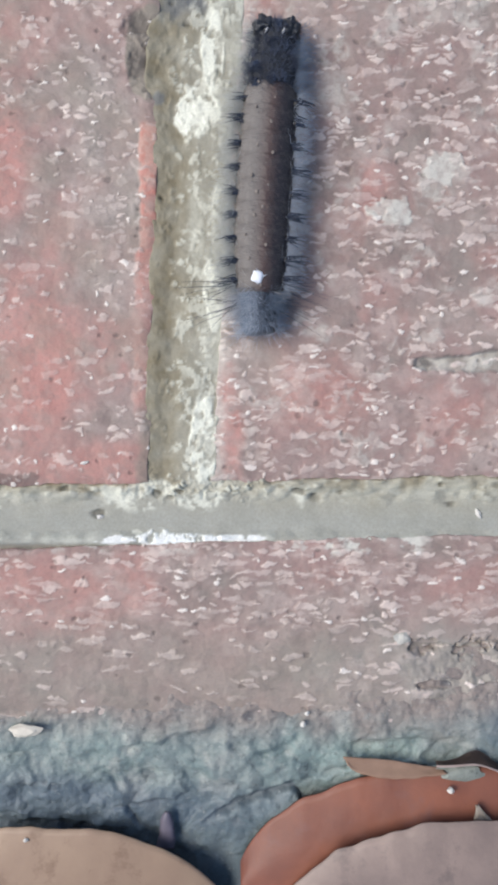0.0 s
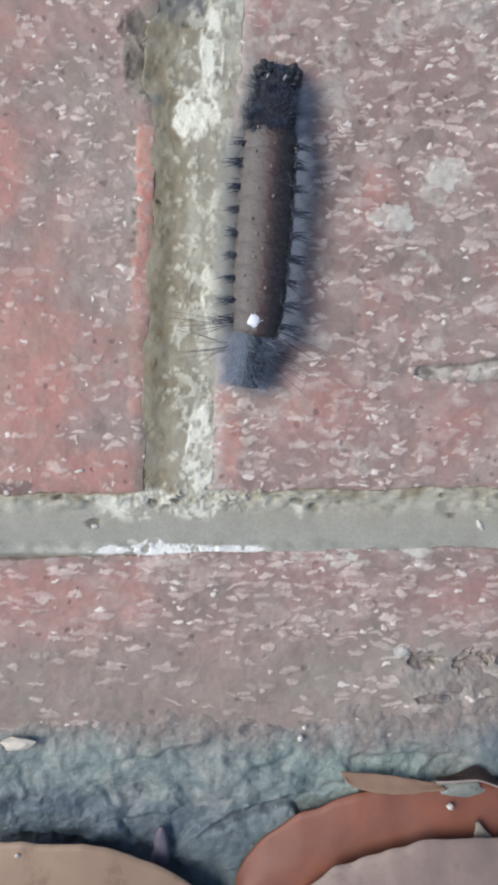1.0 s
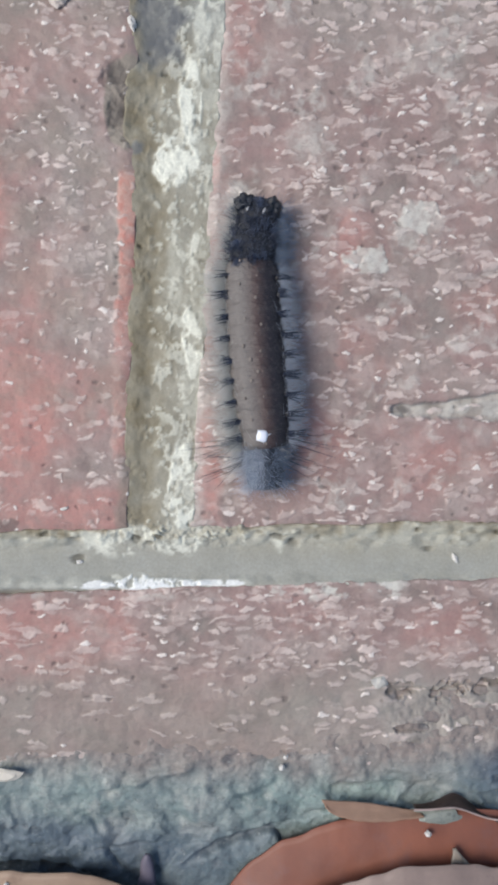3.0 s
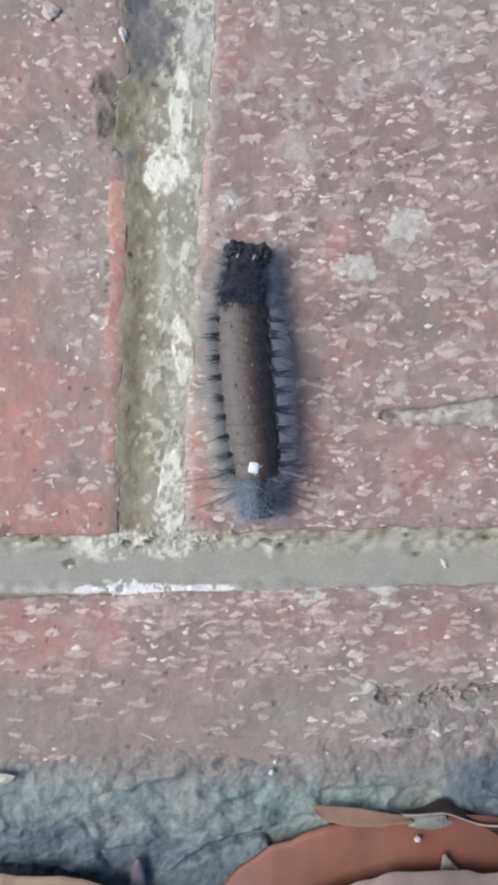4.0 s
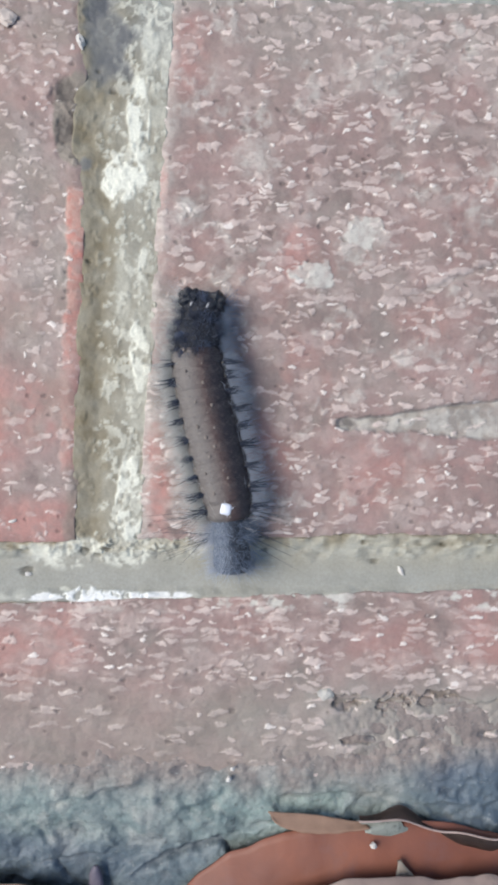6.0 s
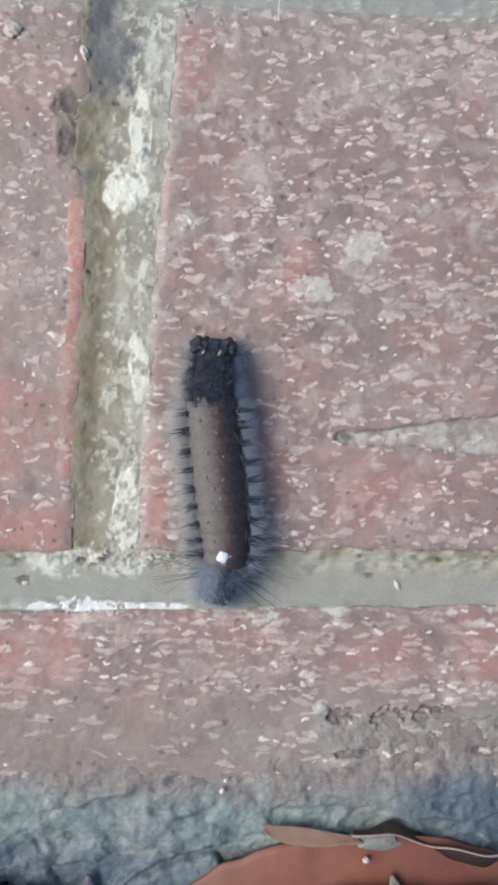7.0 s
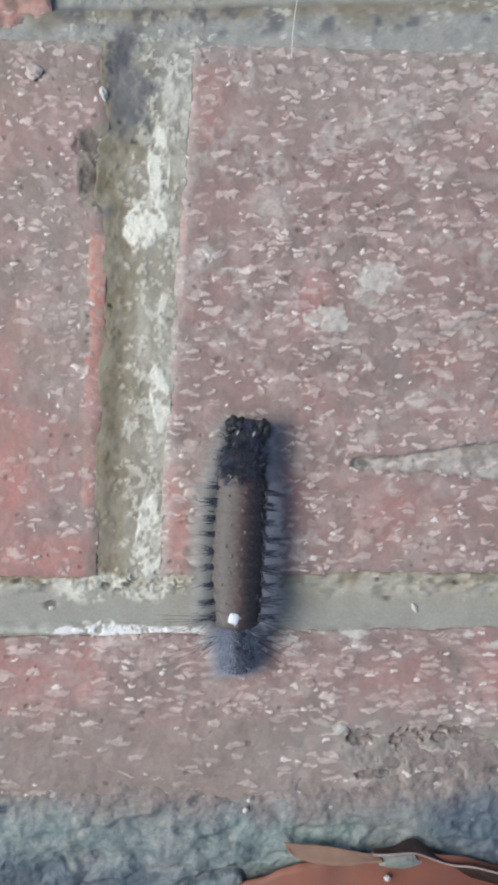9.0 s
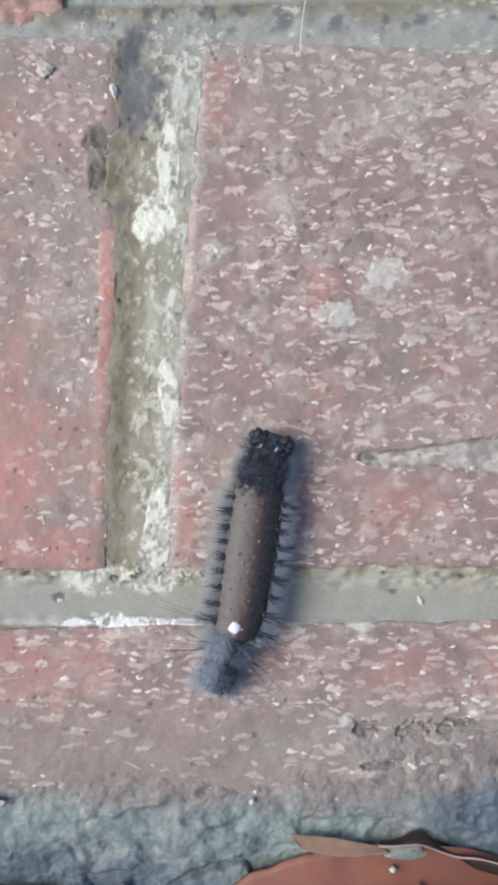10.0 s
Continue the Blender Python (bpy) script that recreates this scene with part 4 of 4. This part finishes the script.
def curled_leaf():
    """A narrow strip of dry leaf lying on edge: its pale rim snakes along, the blade drops away below it."""
    bm, rim = bmesh.new(), bmesh.new()
    rows, tube = [], []
    count = 60
    for i in range(count + 1):
        f = i / count
        x = 50 + 31 * f
        y = -46.9 - 2.8 * float(step(0.22, 0.55, np.float64(f))) + 0.7 * math.sin(f * 13) * f
        z = 1.5 + 0.8 * math.sin(f * 9 + 1)
        out = 1.8 * math.exp(-((f - 0.26) / 0.12) ** 2) - 3.4 * float(step(0.42, 0.62, np.float64(f))) * (1 - 0.8 * float(step(0.8, 1.0, np.float64(f))))
        p = Vector((x, y, z))
        rows.append([bm.verts.new((p + Vector((0.3 * g, out * g, -1.8 * g * g - 0.2 * g))) * MM) for g in (0, 0.2, 0.4, 0.6, 0.8, 1.0)])
        tube.append([rim.verts.new((p + Vector((0, 0.22 * math.cos(a), 0.22 * math.sin(a)))) * MM) for a in (0, 1.05, 2.09, 3.14, 4.19, 5.24)])
    for a, b in zip(rows, rows[1:]):
        for k in range(5):
            bm.faces.new((a[k], a[k + 1], b[k + 1], b[k]))
    for a, b in zip(tube, tube[1:]):
        for k in range(6):
            rim.faces.new((a[k], a[(k + 1) % 6], b[(k + 1) % 6], b[k]))
    bmesh.ops.solidify(bm, geom=bm.faces[:], thickness=0.25 * MM)
    thing = tagged(new("leaf"), "curled brown dead leaf strip with a pale wavy rim", "leaf", "fallen leaves")
    # Blade coloured very dark to hold the shade below the rim.
    part("blade", bm, SHADED_LEAF, thing)
    part("rim", rim, PINK_LEAF, thing, "pale pinkish rolled rim")


curled_leaf()


# ---- grit and crumbs ----
def pebble(mat, at, size, label, turn=0, seed=0, name="pebble", group="loose grit", category="pebble"):
    bm = bmesh.new()
    bmesh.ops.create_icosphere(bm, subdivisions=1 if max(size) < 2.5 else 2, radius=0.5)
    for v in bm.verts:
        n = noise.noise(v.co * 2.9 + Vector((seed, 0, 0))) * 0.5 + noise.noise(v.co * 7 + Vector((0, seed, 0))) * 0.1
        v.co = v.co * (1 + n)
        v.co = Vector((v.co.x * size[0], v.co.y * size[1], v.co.z * size[2])) * MM
    ob = part(name, bm, mat)
    ob.data.shade_flat()
    ob.matrix_world = pose(at[0] * MM, at[1] * MM, at[2] * MM, 0, 0, turn)
    return tagged(ob, label, category, group)


pebble(QUARTZ, (-2.0, 100.2, 0.1), (1.5, 2.6, 1.6), "small shiny white pebble at the joint", 15, 1)
pebble(CHIP, (-15.7, 104.6, 0.5), (3.0, 3.4, 1.5), "cream pebble embedded in brick", 30, 2)
pebble(CHIP_PALE, (44.0, -23.7, 0.1), (3.4, 2.4, 1.0), "whitish angular pebble on the edging brick", 10, 3)
pebble(QUARTZ, (58.5, -0.4, -1.1), (0.9, 2.3, 0.8), "white splinter lying on the mortar", 25, 4)
pebble(QUARTZ, (25.5, -40.4, -0.6), (1.4, 1.5, 1.1), "tiny shiny white grain on cement", 0, 5)
pebble(QUARTZ, (26.2, -38.2, -0.4), (1.0, 0.9, 0.8), "tiny shiny white grain on cement", 0, 6)
pebble(QUARTZ, (52.9, -51.8, 1.6), (1.5, 1.4, 1.1), "tiny white grain on a rust-brown leaf", 0, 7)
pebble(QUARTZ, (-27.4, -62.6, 0.1), (1.2, 0.9, 0.8), "tiny white grain on a tan leaf", 0, 13)
pebble(GREEN_CHIP, (54.6, -49.2, -0.2), (9.5, 3.4, 1.8), "flat greenish-grey chip at the edge of a leaf", 3, 8, "chip", "loose grit", "chip")
pebble(QUARTZ, (-15.6, 9.4, 0.2), (1.8, 0.8, 0.7), "thin pale grain on brick", 10, 9)
pebble(QUARTZ, (-13.0, -1.0, -1.3), (1.3, 1.0, 0.9), "tiny white grain on the mortar", 0, 10)
pebble(CREAM, (-27.3, -41.6, 0.0), (6.4, 2.4, 1.2), "cream chip lying on cement", 2, 12, "chip", "loose grit", "chip")


def fibre(points, label):
    bm = bmesh.new()
    rings = []
    for k, p in enumerate(points):
        rings.append([bm.verts.new((Vector(p) + Vector((0.11 * math.cos(a), 0, 0.11 * math.sin(a)))) * MM) for a in (0, 1.57, 3.14, 4.71)])
    for a, b in zip(rings, rings[1:]):
        for k in range(4):
            bm.faces.new((a[k], a[(k + 1) % 4], b[(k + 1) % 4], b[k]))
    return tagged(part("fibre", bm, FIBRE), label, "fibre")


fibre([(36.4 - 1.6 * math.sin(k / 12 * 1.5), 120 - 14 * k / 12, 0.7 + 0.9 * math.sin(k / 12 * 3.1)) for k in range(13)], "thin pale plant fibre across the mortar joint")


# ---- caterpillar ----
def segment_mesh(radius, high, length, seed, rough=0.25, round=0.34, shift=0.0):
    """A plump body ring, flattened below, with soft folds; the head lies towards +y."""
    bm = bmesh.new()
    nu, nv = 16, 32
    rings = []
    for i in range(1, nu):
        a = math.pi * i / nu
        y, r = -math.cos(a) * length / 2, math.sin(a) ** round
        ring = []
        for j in range(nv):
            b = 2 * math.pi * j / nv
            x, z = r * radius * math.cos(b), r * high * math.sin(b)
            if z < 0:
                z *= 0.85
            n = 1 + 0.05 * rough * 4 * noise.noise(Vector((x * 0.9 + seed, y * 1.4, z * 0.9)))
            ring.append(bm.verts.new(Vector((x * n + shift, y, z * n)) * MM))
        rings.append(ring)
    for p, q in zip(rings, rings[1:]):
        for j in range(nv):
            bm.faces.new((p[j], p[(j + 1) % nv], q[(j + 1) % nv], q[j]))
    for ring, y in ((rings[0], -1), (rings[-1], 1)):
        c = bm.verts.new(Vector((shift, y * length / 2, 0)) * MM)
        for j in range(nv):
            bm.faces.new((ring[j], c, ring[(j + 1) % nv]) if y > 0 else (ring[(j + 1) % nv], c, ring[j]))
    bmesh.ops.recalc_face_normals(bm, faces=bm.faces)
    return bm


def hairs(roots, rng, count, reach, spread, thick, sag=0.25):
    """Tapered bristles from roots of (place, way), in millimetres."""
    bm = bmesh.new()
    for n in range(count):
        place, way = roots[n % len(roots)]
        place, way = Vector(place), Vector(way)
        jitter = Vector((rng.gauss(0, 1), rng.gauss(0, 1), rng.gauss(0, 1)))
        way = (way.normalized() + spread * jitter).normalized()
        place = place + 0.35 * Vector((rng.gauss(0, 1), rng.gauss(0, 1), rng.gauss(0, 0.5)))
        long = reach * rng.uniform(0.45, 1.1)
        side = way.cross(Vector((0.3, 0.2, 1))).normalized()
        up = way.cross(side)
        rings = []
        for k in range(4):
            f = k / 3
            c = place + way * long * f + Vector((0, 0, -sag * long * f * f))
            c.z = max(c.z, -4.0)
            r = thick * (1 - 0.8 * f)
            rings.append([bm.verts.new((c + r * (math.cos(a) * side + math.sin(a) * up)) * MM) for a in (0, 2.094, 4.189)])
        for p, q in zip(rings, rings[1:]):
            for j in range(3):
                bm.faces.new((p[j], p[(j + 1) % 3], q[(j + 1) % 3], q[j]))
    return bm


# Where each ring sits between tail (0) and head (1), half width, height and length in millimetres.
RINGS = [(0.067, 3.6, 3.3, 8.0, "tail"), (0.16, 4.3, 3.8, 8.0, "tail"),
         (0.238, 4.7, 4.1, 6.8, "mid"), (0.300, 4.9, 4.3, 7.2, "mid"), (0.375, 5.0, 4.3, 7.2, "mid"), (0.450, 5.0, 4.3, 7.2, "mid"),
         (0.525, 5.0, 4.3, 7.2, "mid"), (0.600, 4.9, 4.3, 7.2, "mid"), (0.675, 4.8, 4.2, 7.2, "mid"), (0.750, 4.6, 4.1, 7.2, "mid"),
         (0.818, 4.3, 3.9, 5.2, "spot"), (0.880, 3.5, 3.3, 6.6, "neck"), (0.958, 3.6, 3.0, 6.2, "head")]


def caterpillar():
    thing = tagged(new("caterpillar"), "hairy brown caterpillar with black tail crawling on brick", "caterpillar")
    rng = random.Random(4)
    made = []
    for n, (s, rad, high, length, kind) in enumerate(RINGS):
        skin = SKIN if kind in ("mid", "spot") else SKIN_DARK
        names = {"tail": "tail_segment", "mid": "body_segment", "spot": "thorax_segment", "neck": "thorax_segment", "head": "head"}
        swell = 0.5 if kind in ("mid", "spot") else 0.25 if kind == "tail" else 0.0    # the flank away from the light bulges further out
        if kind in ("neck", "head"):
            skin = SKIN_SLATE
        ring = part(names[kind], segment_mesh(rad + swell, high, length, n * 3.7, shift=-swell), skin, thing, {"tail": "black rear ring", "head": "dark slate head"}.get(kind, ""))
        made.append(ring)
        for side in (-1, 1):
            root = Vector((side * rad * 0.86 if side > 0 else -rad * 0.9 - 2 * swell, 0.2, 0.46 * high))
            if kind in ("mid", "spot"):
                bm = bmesh.new()
                bmesh.ops.create_icosphere(bm, subdivisions=2, radius=1.0)
                for v in bm.verts:
                    v.co = Vector((v.co.x * 0.75, v.co.y * 0.6, v.co.z * 0.6)) * MM + root * MM
                part("wart", bm, WART, ring, "black side wart")
                # Hair colour holds the light: pale towards the sun, slate on the shaded flank.
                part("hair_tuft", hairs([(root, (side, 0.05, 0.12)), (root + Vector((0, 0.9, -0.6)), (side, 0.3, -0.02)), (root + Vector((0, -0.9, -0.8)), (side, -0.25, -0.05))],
                                        rng, 330 if side > 0 else 260, (6.6 if n > 8 else 5.4) if side > 0 else (4.8 if n > 8 else 4.1), 0.6, 0.025), HAIR_SUNLIT if side > 0 else HAIR_MIST, ring, "pale grey side bristles, toned as sunlit" if side > 0 else "side bristles, pale in sun and slate in shade")
                part("dark_bristle", hairs([(root + Vector((0, 0, 0.5)), (side, 0.1, 0.12))], rng, rng.choice((14, 20, 24)), rng.uniform(3.2, 4.4) if n > 8 else rng.uniform(2.0, 3.3), 0.11, 0.15), HAIR_BLACK, ring, "black side bristles")
            elif kind == "tail":
                part("hair_tuft", hairs([(Vector((side * rad * math.cos(b), y, high * math.sin(b))), (side * math.cos(b), -0.5, 0.6 * math.sin(b))) for b in (0.05, 0.4, 0.8, 1.2, 1.5) for y in (-2.4, -0.9, 0.6, 2.0)], rng, 300, 1.5, 0.8, 0.06), HAIR_TAIL, ring, "short dense black hairs")
                for _ in range(8):
                    b, y = rng.uniform(0.1, 1.5), rng.uniform(-3.2, 3.2)
                    spot = Vector((side * rad * 0.95 * math.cos(b), y, high * 0.95 * math.sin(b)))
                    way = Vector((side * math.cos(b) + rng.gauss(0, 0.3), rng.gauss(-0.2, 0.7), 0.5 * math.sin(b)))
                    blue = rng.random() < (0.6 if side < 0 else 0.25)
                    part("clump", hairs([(spot, way)], rng, 34, rng.uniform(1.4, 2.6), 0.3, 0.06), HAIR_INDIGO if blue else HAIR_TAIL, ring, "blue-black hair clump")
                # Tail sides likewise: sunlit grey one way, shaded slate the other.
                part("side_hair", hairs([(root + Vector((0, y, -0.5)), (side, -0.15 + 0.1 * y, 0.05)) for y in (-2.5, -0.8, 0.8, 2.5)], rng, 300 if side > 0 else 320, 5.0, 0.6, 0.026), HAIR_SUNLIT if side > 0 else HAIR_SHADED, ring, "side bristles, pale in sun and slate in shade")
            else:
                rise = (0.05, 0.25, 0.5, 0.75, 1.0) if kind == "neck" and side < 0 else (0.05, 0.3, 0.6, 0.9, 1.2, 1.45)
                # Shaded side of neck and head takes the darker hair colour.
                part("hair_tuft", hairs([(Vector((side * rad * math.cos(b), y, high * math.sin(b))), (side * math.cos(b), 0.75, 0.35 * math.sin(b))) for b in rise for y in (-1.2, 0.3, 1.6)], rng, 460 if kind == "neck" else 340, 3.6 if kind == "neck" else 2.9, 0.75, 0.03), HAIR_MIST if side > 0 else HAIR_SHADED, ring, "slate-blue bristles, darker on the shaded side")
        if kind in ("spot", "neck"):
            for side in (-1, 1):
                part("long_bristle", hairs([(Vector((side * rad * 0.9, 0.8, 1.0)), (side, 0.25, 0.15))], rng, 9, 11.0, 0.2, 0.075, 0.12), HAIR_BLACK, ring, "long dark bristles beside the head")
        if kind in ("mid", "spot"):
            part("back_bristle", hairs([(Vector((x, 0.0, high * 0.96)), (x * 0.3, -0.6, 0.8)) for x in (-1.6, -0.8, 0.0, 0.8, 1.6)], rng, 8, 0.8, 0.6, 0.035), HAIR_BLACK, ring, "short dark bristles on the back")
            for x in (-1.4, 1.4):
                x += rng.uniform(-1.0, 1.0)
                bm = bmesh.new()
                bmesh.ops.create_icosphere(bm, subdivisions=2, radius=1.0)
                y0, z0, r0 = rng.uniform(-2.2, 2.2), high * math.sqrt(1 - (x / rad) ** 2) * 0.985, rng.uniform(0.2, 0.34)
                for v in bm.verts:
                    v.co = Vector((v.co.x * r0 + x, v.co.y * r0 * 1.2 + y0, v.co.z * 0.2 + z0)) * MM
                part("back_wart", bm, BUMP, ring, "small glossy wart on the back")
        if kind == "neck":
            part("pale_tuft", hairs([(Vector((rad * 0.8, y, 0.6)), (1, 0.35, 0.1)) for y in (-1, 0.4, 1.6)], rng, 170, 5.8, 0.3, 0.04), HAIR_PALE, ring, "pale tuft beside the head")
            part("curled_hair", hairs([(Vector((-rad * 0.8, y, 1.6)), (-1, 0.2, 0.3)) for y in (-2.6, -0.6, 1.4)], rng, 16, 4.2, 0.45, 0.085, 0.4), HAIR_PALE, ring, "white curled hairs beside the head")
        if kind == "spot":
            spot_bm = hairs([(Vector((-0.1 + 0.6 * math.cos(a), 0.6 * math.sin(a), high * 0.97)), (math.cos(a), math.sin(a), 0.3)) for a in (0.2, 1.7, 3.3, 4.8)], rng, 14, 0.75, 0.2, 0.14, 0.0)
            for v in bmesh.ops.create_icosphere(spot_bm, subdivisions=3, radius=1.0)["verts"]:
                r = 1 / max(abs(math.cos(math.atan2(v.co.y, v.co.x) + 0.3)), abs(math.sin(math.atan2(v.co.y, v.co.x) + 0.3))) ** 0.6
                r *= 1 + 0.18 * noise.noise(v.co * 2.3)
                v.co = Vector((v.co.x * 1.0 * r - 0.1, v.co.y * 1.05 * r, v.co.z * 0.55 + high * 0.98)) * MM
            part("white_spot", spot_bm, SPOT, ring, "bright white tuft on the back")
        if kind == "head":
            part("face_hair", hairs([(Vector((x, 1.6, z)), (x * 0.35, 1, z * 0.1)) for x in (-2, -1, 0, 1, 2) for z in (-0.5, 0.8, 1.8, 2.6)], rng, 220, 2.0, 0.7, 0.03), HAIR_MIST, ring, "slate-blue hairs on the face")
            part("face_fringe", hairs([(Vector((x, 2.0, 0.6)), (x * 0.55, 1, 0.05)) for x in (-3.4, -2.6, -1.6, -0.5, 0.5, 1.6, 2.6, 3.4)], rng, 130, 4.4, 0.5, 0.028), HAIR_MIST, ring, "pale grey fringe before the face")
        if n == 0:
            part("rear_hair", hairs([(Vector((x, -2.2, z)), (x * 0.4, -1, 0.2 * z)) for x in (-2, -1, 0, 1, 2) for z in (0, 1.4, 2.6)], rng, 150, 1.5, 0.4, 0.07), HAIR_BLACK, ring, "black hairs round the rear end")
            for x in (-1.9, 1.9):
                part("rear_tuft", hairs([(Vector((x, -1.5, 2.2)), (x * 0.15, -0.8, 0.7))], rng, 60, 1.2, 0.35, 0.08), HAIR_BLACK, ring, "black tuft on the rear end")
            for x in (-2.7, 2.2):
                bm = bmesh.new()
                bmesh.ops.create_icosphere(bm, subdivisions=4, radius=1.0)
                for v in bm.verts:
                    d = 1 + 0.5 * noise.noise(v.co * 1.9 + Vector((x, 0, 0))) + 0.2 * noise.noise(v.co * 5)
                    v.co = Vector((v.co.x * 1.75 * d + x, v.co.y * 1.9 * d - 2.2, v.co.z * 1.6 * d + 1.8)) * MM
                part("rear_lobe", bm, LOBE, ring, "glossy black lobe at the rear end")
            # Two pale bumps stand in for glints on the black rear.
            for x in (-1.5, 1.4):
                bm = bmesh.new()
                bmesh.ops.create_icosphere(bm, subdivisions=2, radius=1.0)
                for v in bm.verts:
                    v.co = Vector((v.co.x * 0.26 + x + 0.2 * v.co.y, v.co.y * 0.65 - 1.2, v.co.z * 0.3 + high * 0.95)) * MM
                part("glint_bump", bm, GLINT_BUMP, ring, "small pale bump painted as a glint near the rear end")
    return thing, made


CATERPILLAR, BODY = caterpillar()

# Bends of the body: seconds, length of the middle, sideways and lengthwise place of the tail, then of the head, in millimetres.
TAILS = [(0.0, 33.9, -0.8, -30.0), (0.5, 33.8, -2.3, -30.3), (1.0, 33.0, -1.0, -29.3), (1.5, 32.9, -1.4, -29.1), (2.0, 31.1, -1.2, -28.3), (2.5, 31.7, -2.7, -28.5), (4.0, 29.1, -2.5, -26.7), (4.5, 30.0, -3.3, -26.4), (5.0, 27.2, -3.9, -25.8), (5.5, 28.9, -4.4, -25.5), (7.0, 28.2, -1.9, -25.6), (7.5, 26.5, -1.5, -24.8), (8.0, 27.4, -1.2, -25.4), (8.5, 26.9, -1.7, -25.3), (9.0, 25.6, -1.0, -24.5), (9.5, 26.3, -1.4, -24.4), (10.0, 25.7, -1.2, -24.3)]
HEADS = [(0.0, -1.0, 25.1), (0.5, 0.4, 25.3), (1.0, 1.0, 27.1), (1.5, -0.1, 26.0), (2.0, -1.0, 24.9), (2.5, -0.1, 24.8), (4.0, -0.3, 23.1), (4.5, -2.0, 25.0), (5.0, -4.6, 25.1), (5.5, -1.1, 27.4), (7.0, 2.3, 22.2), (7.5, 1.4, 20.5), (8.0, 0.4, 21.0), (8.5, 0.3, 22.0), (9.0, -1.0, 23.7), (9.5, -0.0, 26.3), (10.0, 2.2, 27.1)]


def spine(s, mid, tail, head):
    """Place and heading on the body's centre line: tail at 0, rear of the brown back at 0.2, white spot at 0.82, head at 1."""
    knots = [(0.0, Vector(tail)), (0.2, Vector((0, -mid / 2))), (0.82, Vector((0, mid / 2))), (1.0, Vector(head))]

    def at(q):
        total = Vector((0, 0))
        for i, (si, p) in enumerate(knots):
            w = 1.0
            for j, (sj, _) in enumerate(knots):
                if i != j:
                    w *= (q - sj) / (si - sj)
            total += w * p
        return total

    a, b = at(s - 0.02), at(s + 0.02)
    # straight pieces near the ends keep the curve from swinging out
    for (s0, p0), (s1, p1) in zip(knots, knots[1:]):
        if s0 <= s <= s1:
            flat = p0.lerp(p1, (s - s0) / (s1 - s0))
    place = at(s).lerp(flat, 0.5)
    return place, math.degrees(math.atan2(-(b - a).x, (b - a).y))


def motions():
    walk(CATERPILLAR, [
        (0.0, pose(0.01805, 0.05910, 0, 0, 0, 176.4)),
        (0.5, pose(0.01745, 0.05470, 0, 0, 0, 178.8)),
        (1.0, pose(0.01775, 0.05225, 0, 0, 0, 175.7)),
        (1.5, pose(0.01900, 0.04825, 0, 0, 0, 179.0)),
        (2.0, pose(0.01950, 0.04515, 0, 0, 0, 178.5)),
        (2.5, pose(0.02020, 0.04170, 0, 0, 0, 183.3)),
        (4.0, pose(0.02125, 0.03280, 0, 0, 0, 184.5)),
        (4.5, pose(0.02085, 0.03030, 0, 0, 0, 189.0)),
        (5.0, pose(0.02235, 0.02860, 0, 0, 0, 189.9)),
        (5.5, pose(0.02240, 0.02820, 0, 0, 0, 192.4)),
        (7.0, pose(0.02410, 0.02005, 0, 0, 0, 185.7)),
        (7.5, pose(0.02500, 0.01765, 0, 0, 0, 183.0)),
        (8.0, pose(0.02350, 0.01630, 0, 0, 0, 181.7)),
        (8.5, pose(0.02370, 0.01425, 0, 0, 0, 178.7)),
        (9.0, pose(0.02430, 0.01220, 0, 0, 0, 177.3)),
        (9.5, pose(0.02375, 0.00945, 0, 0, 0, 176.7)),
        (10.0, pose(0.02450, 0.00890, 0, 0, 0, 170.6)),
    ])
    for ring, (s, rad, high, length, kind) in zip(BODY, RINGS):
        rows = []
        for (t, mid, tx, ty), (_, hx, hy) in zip(TAILS, HEADS):
            place, turn = spine(s, mid, (tx, ty), (hx, hy))
            ripple = 0.25 * math.sin(2 * math.pi * (s * 1.4 + t * 0.9))
            rows.append((t, pose(place.x * MM, place.y * MM, (high * 0.85 + 0.45 + ripple) * MM, 0, 0, turn)))
        walk(ring, rows)


motions()
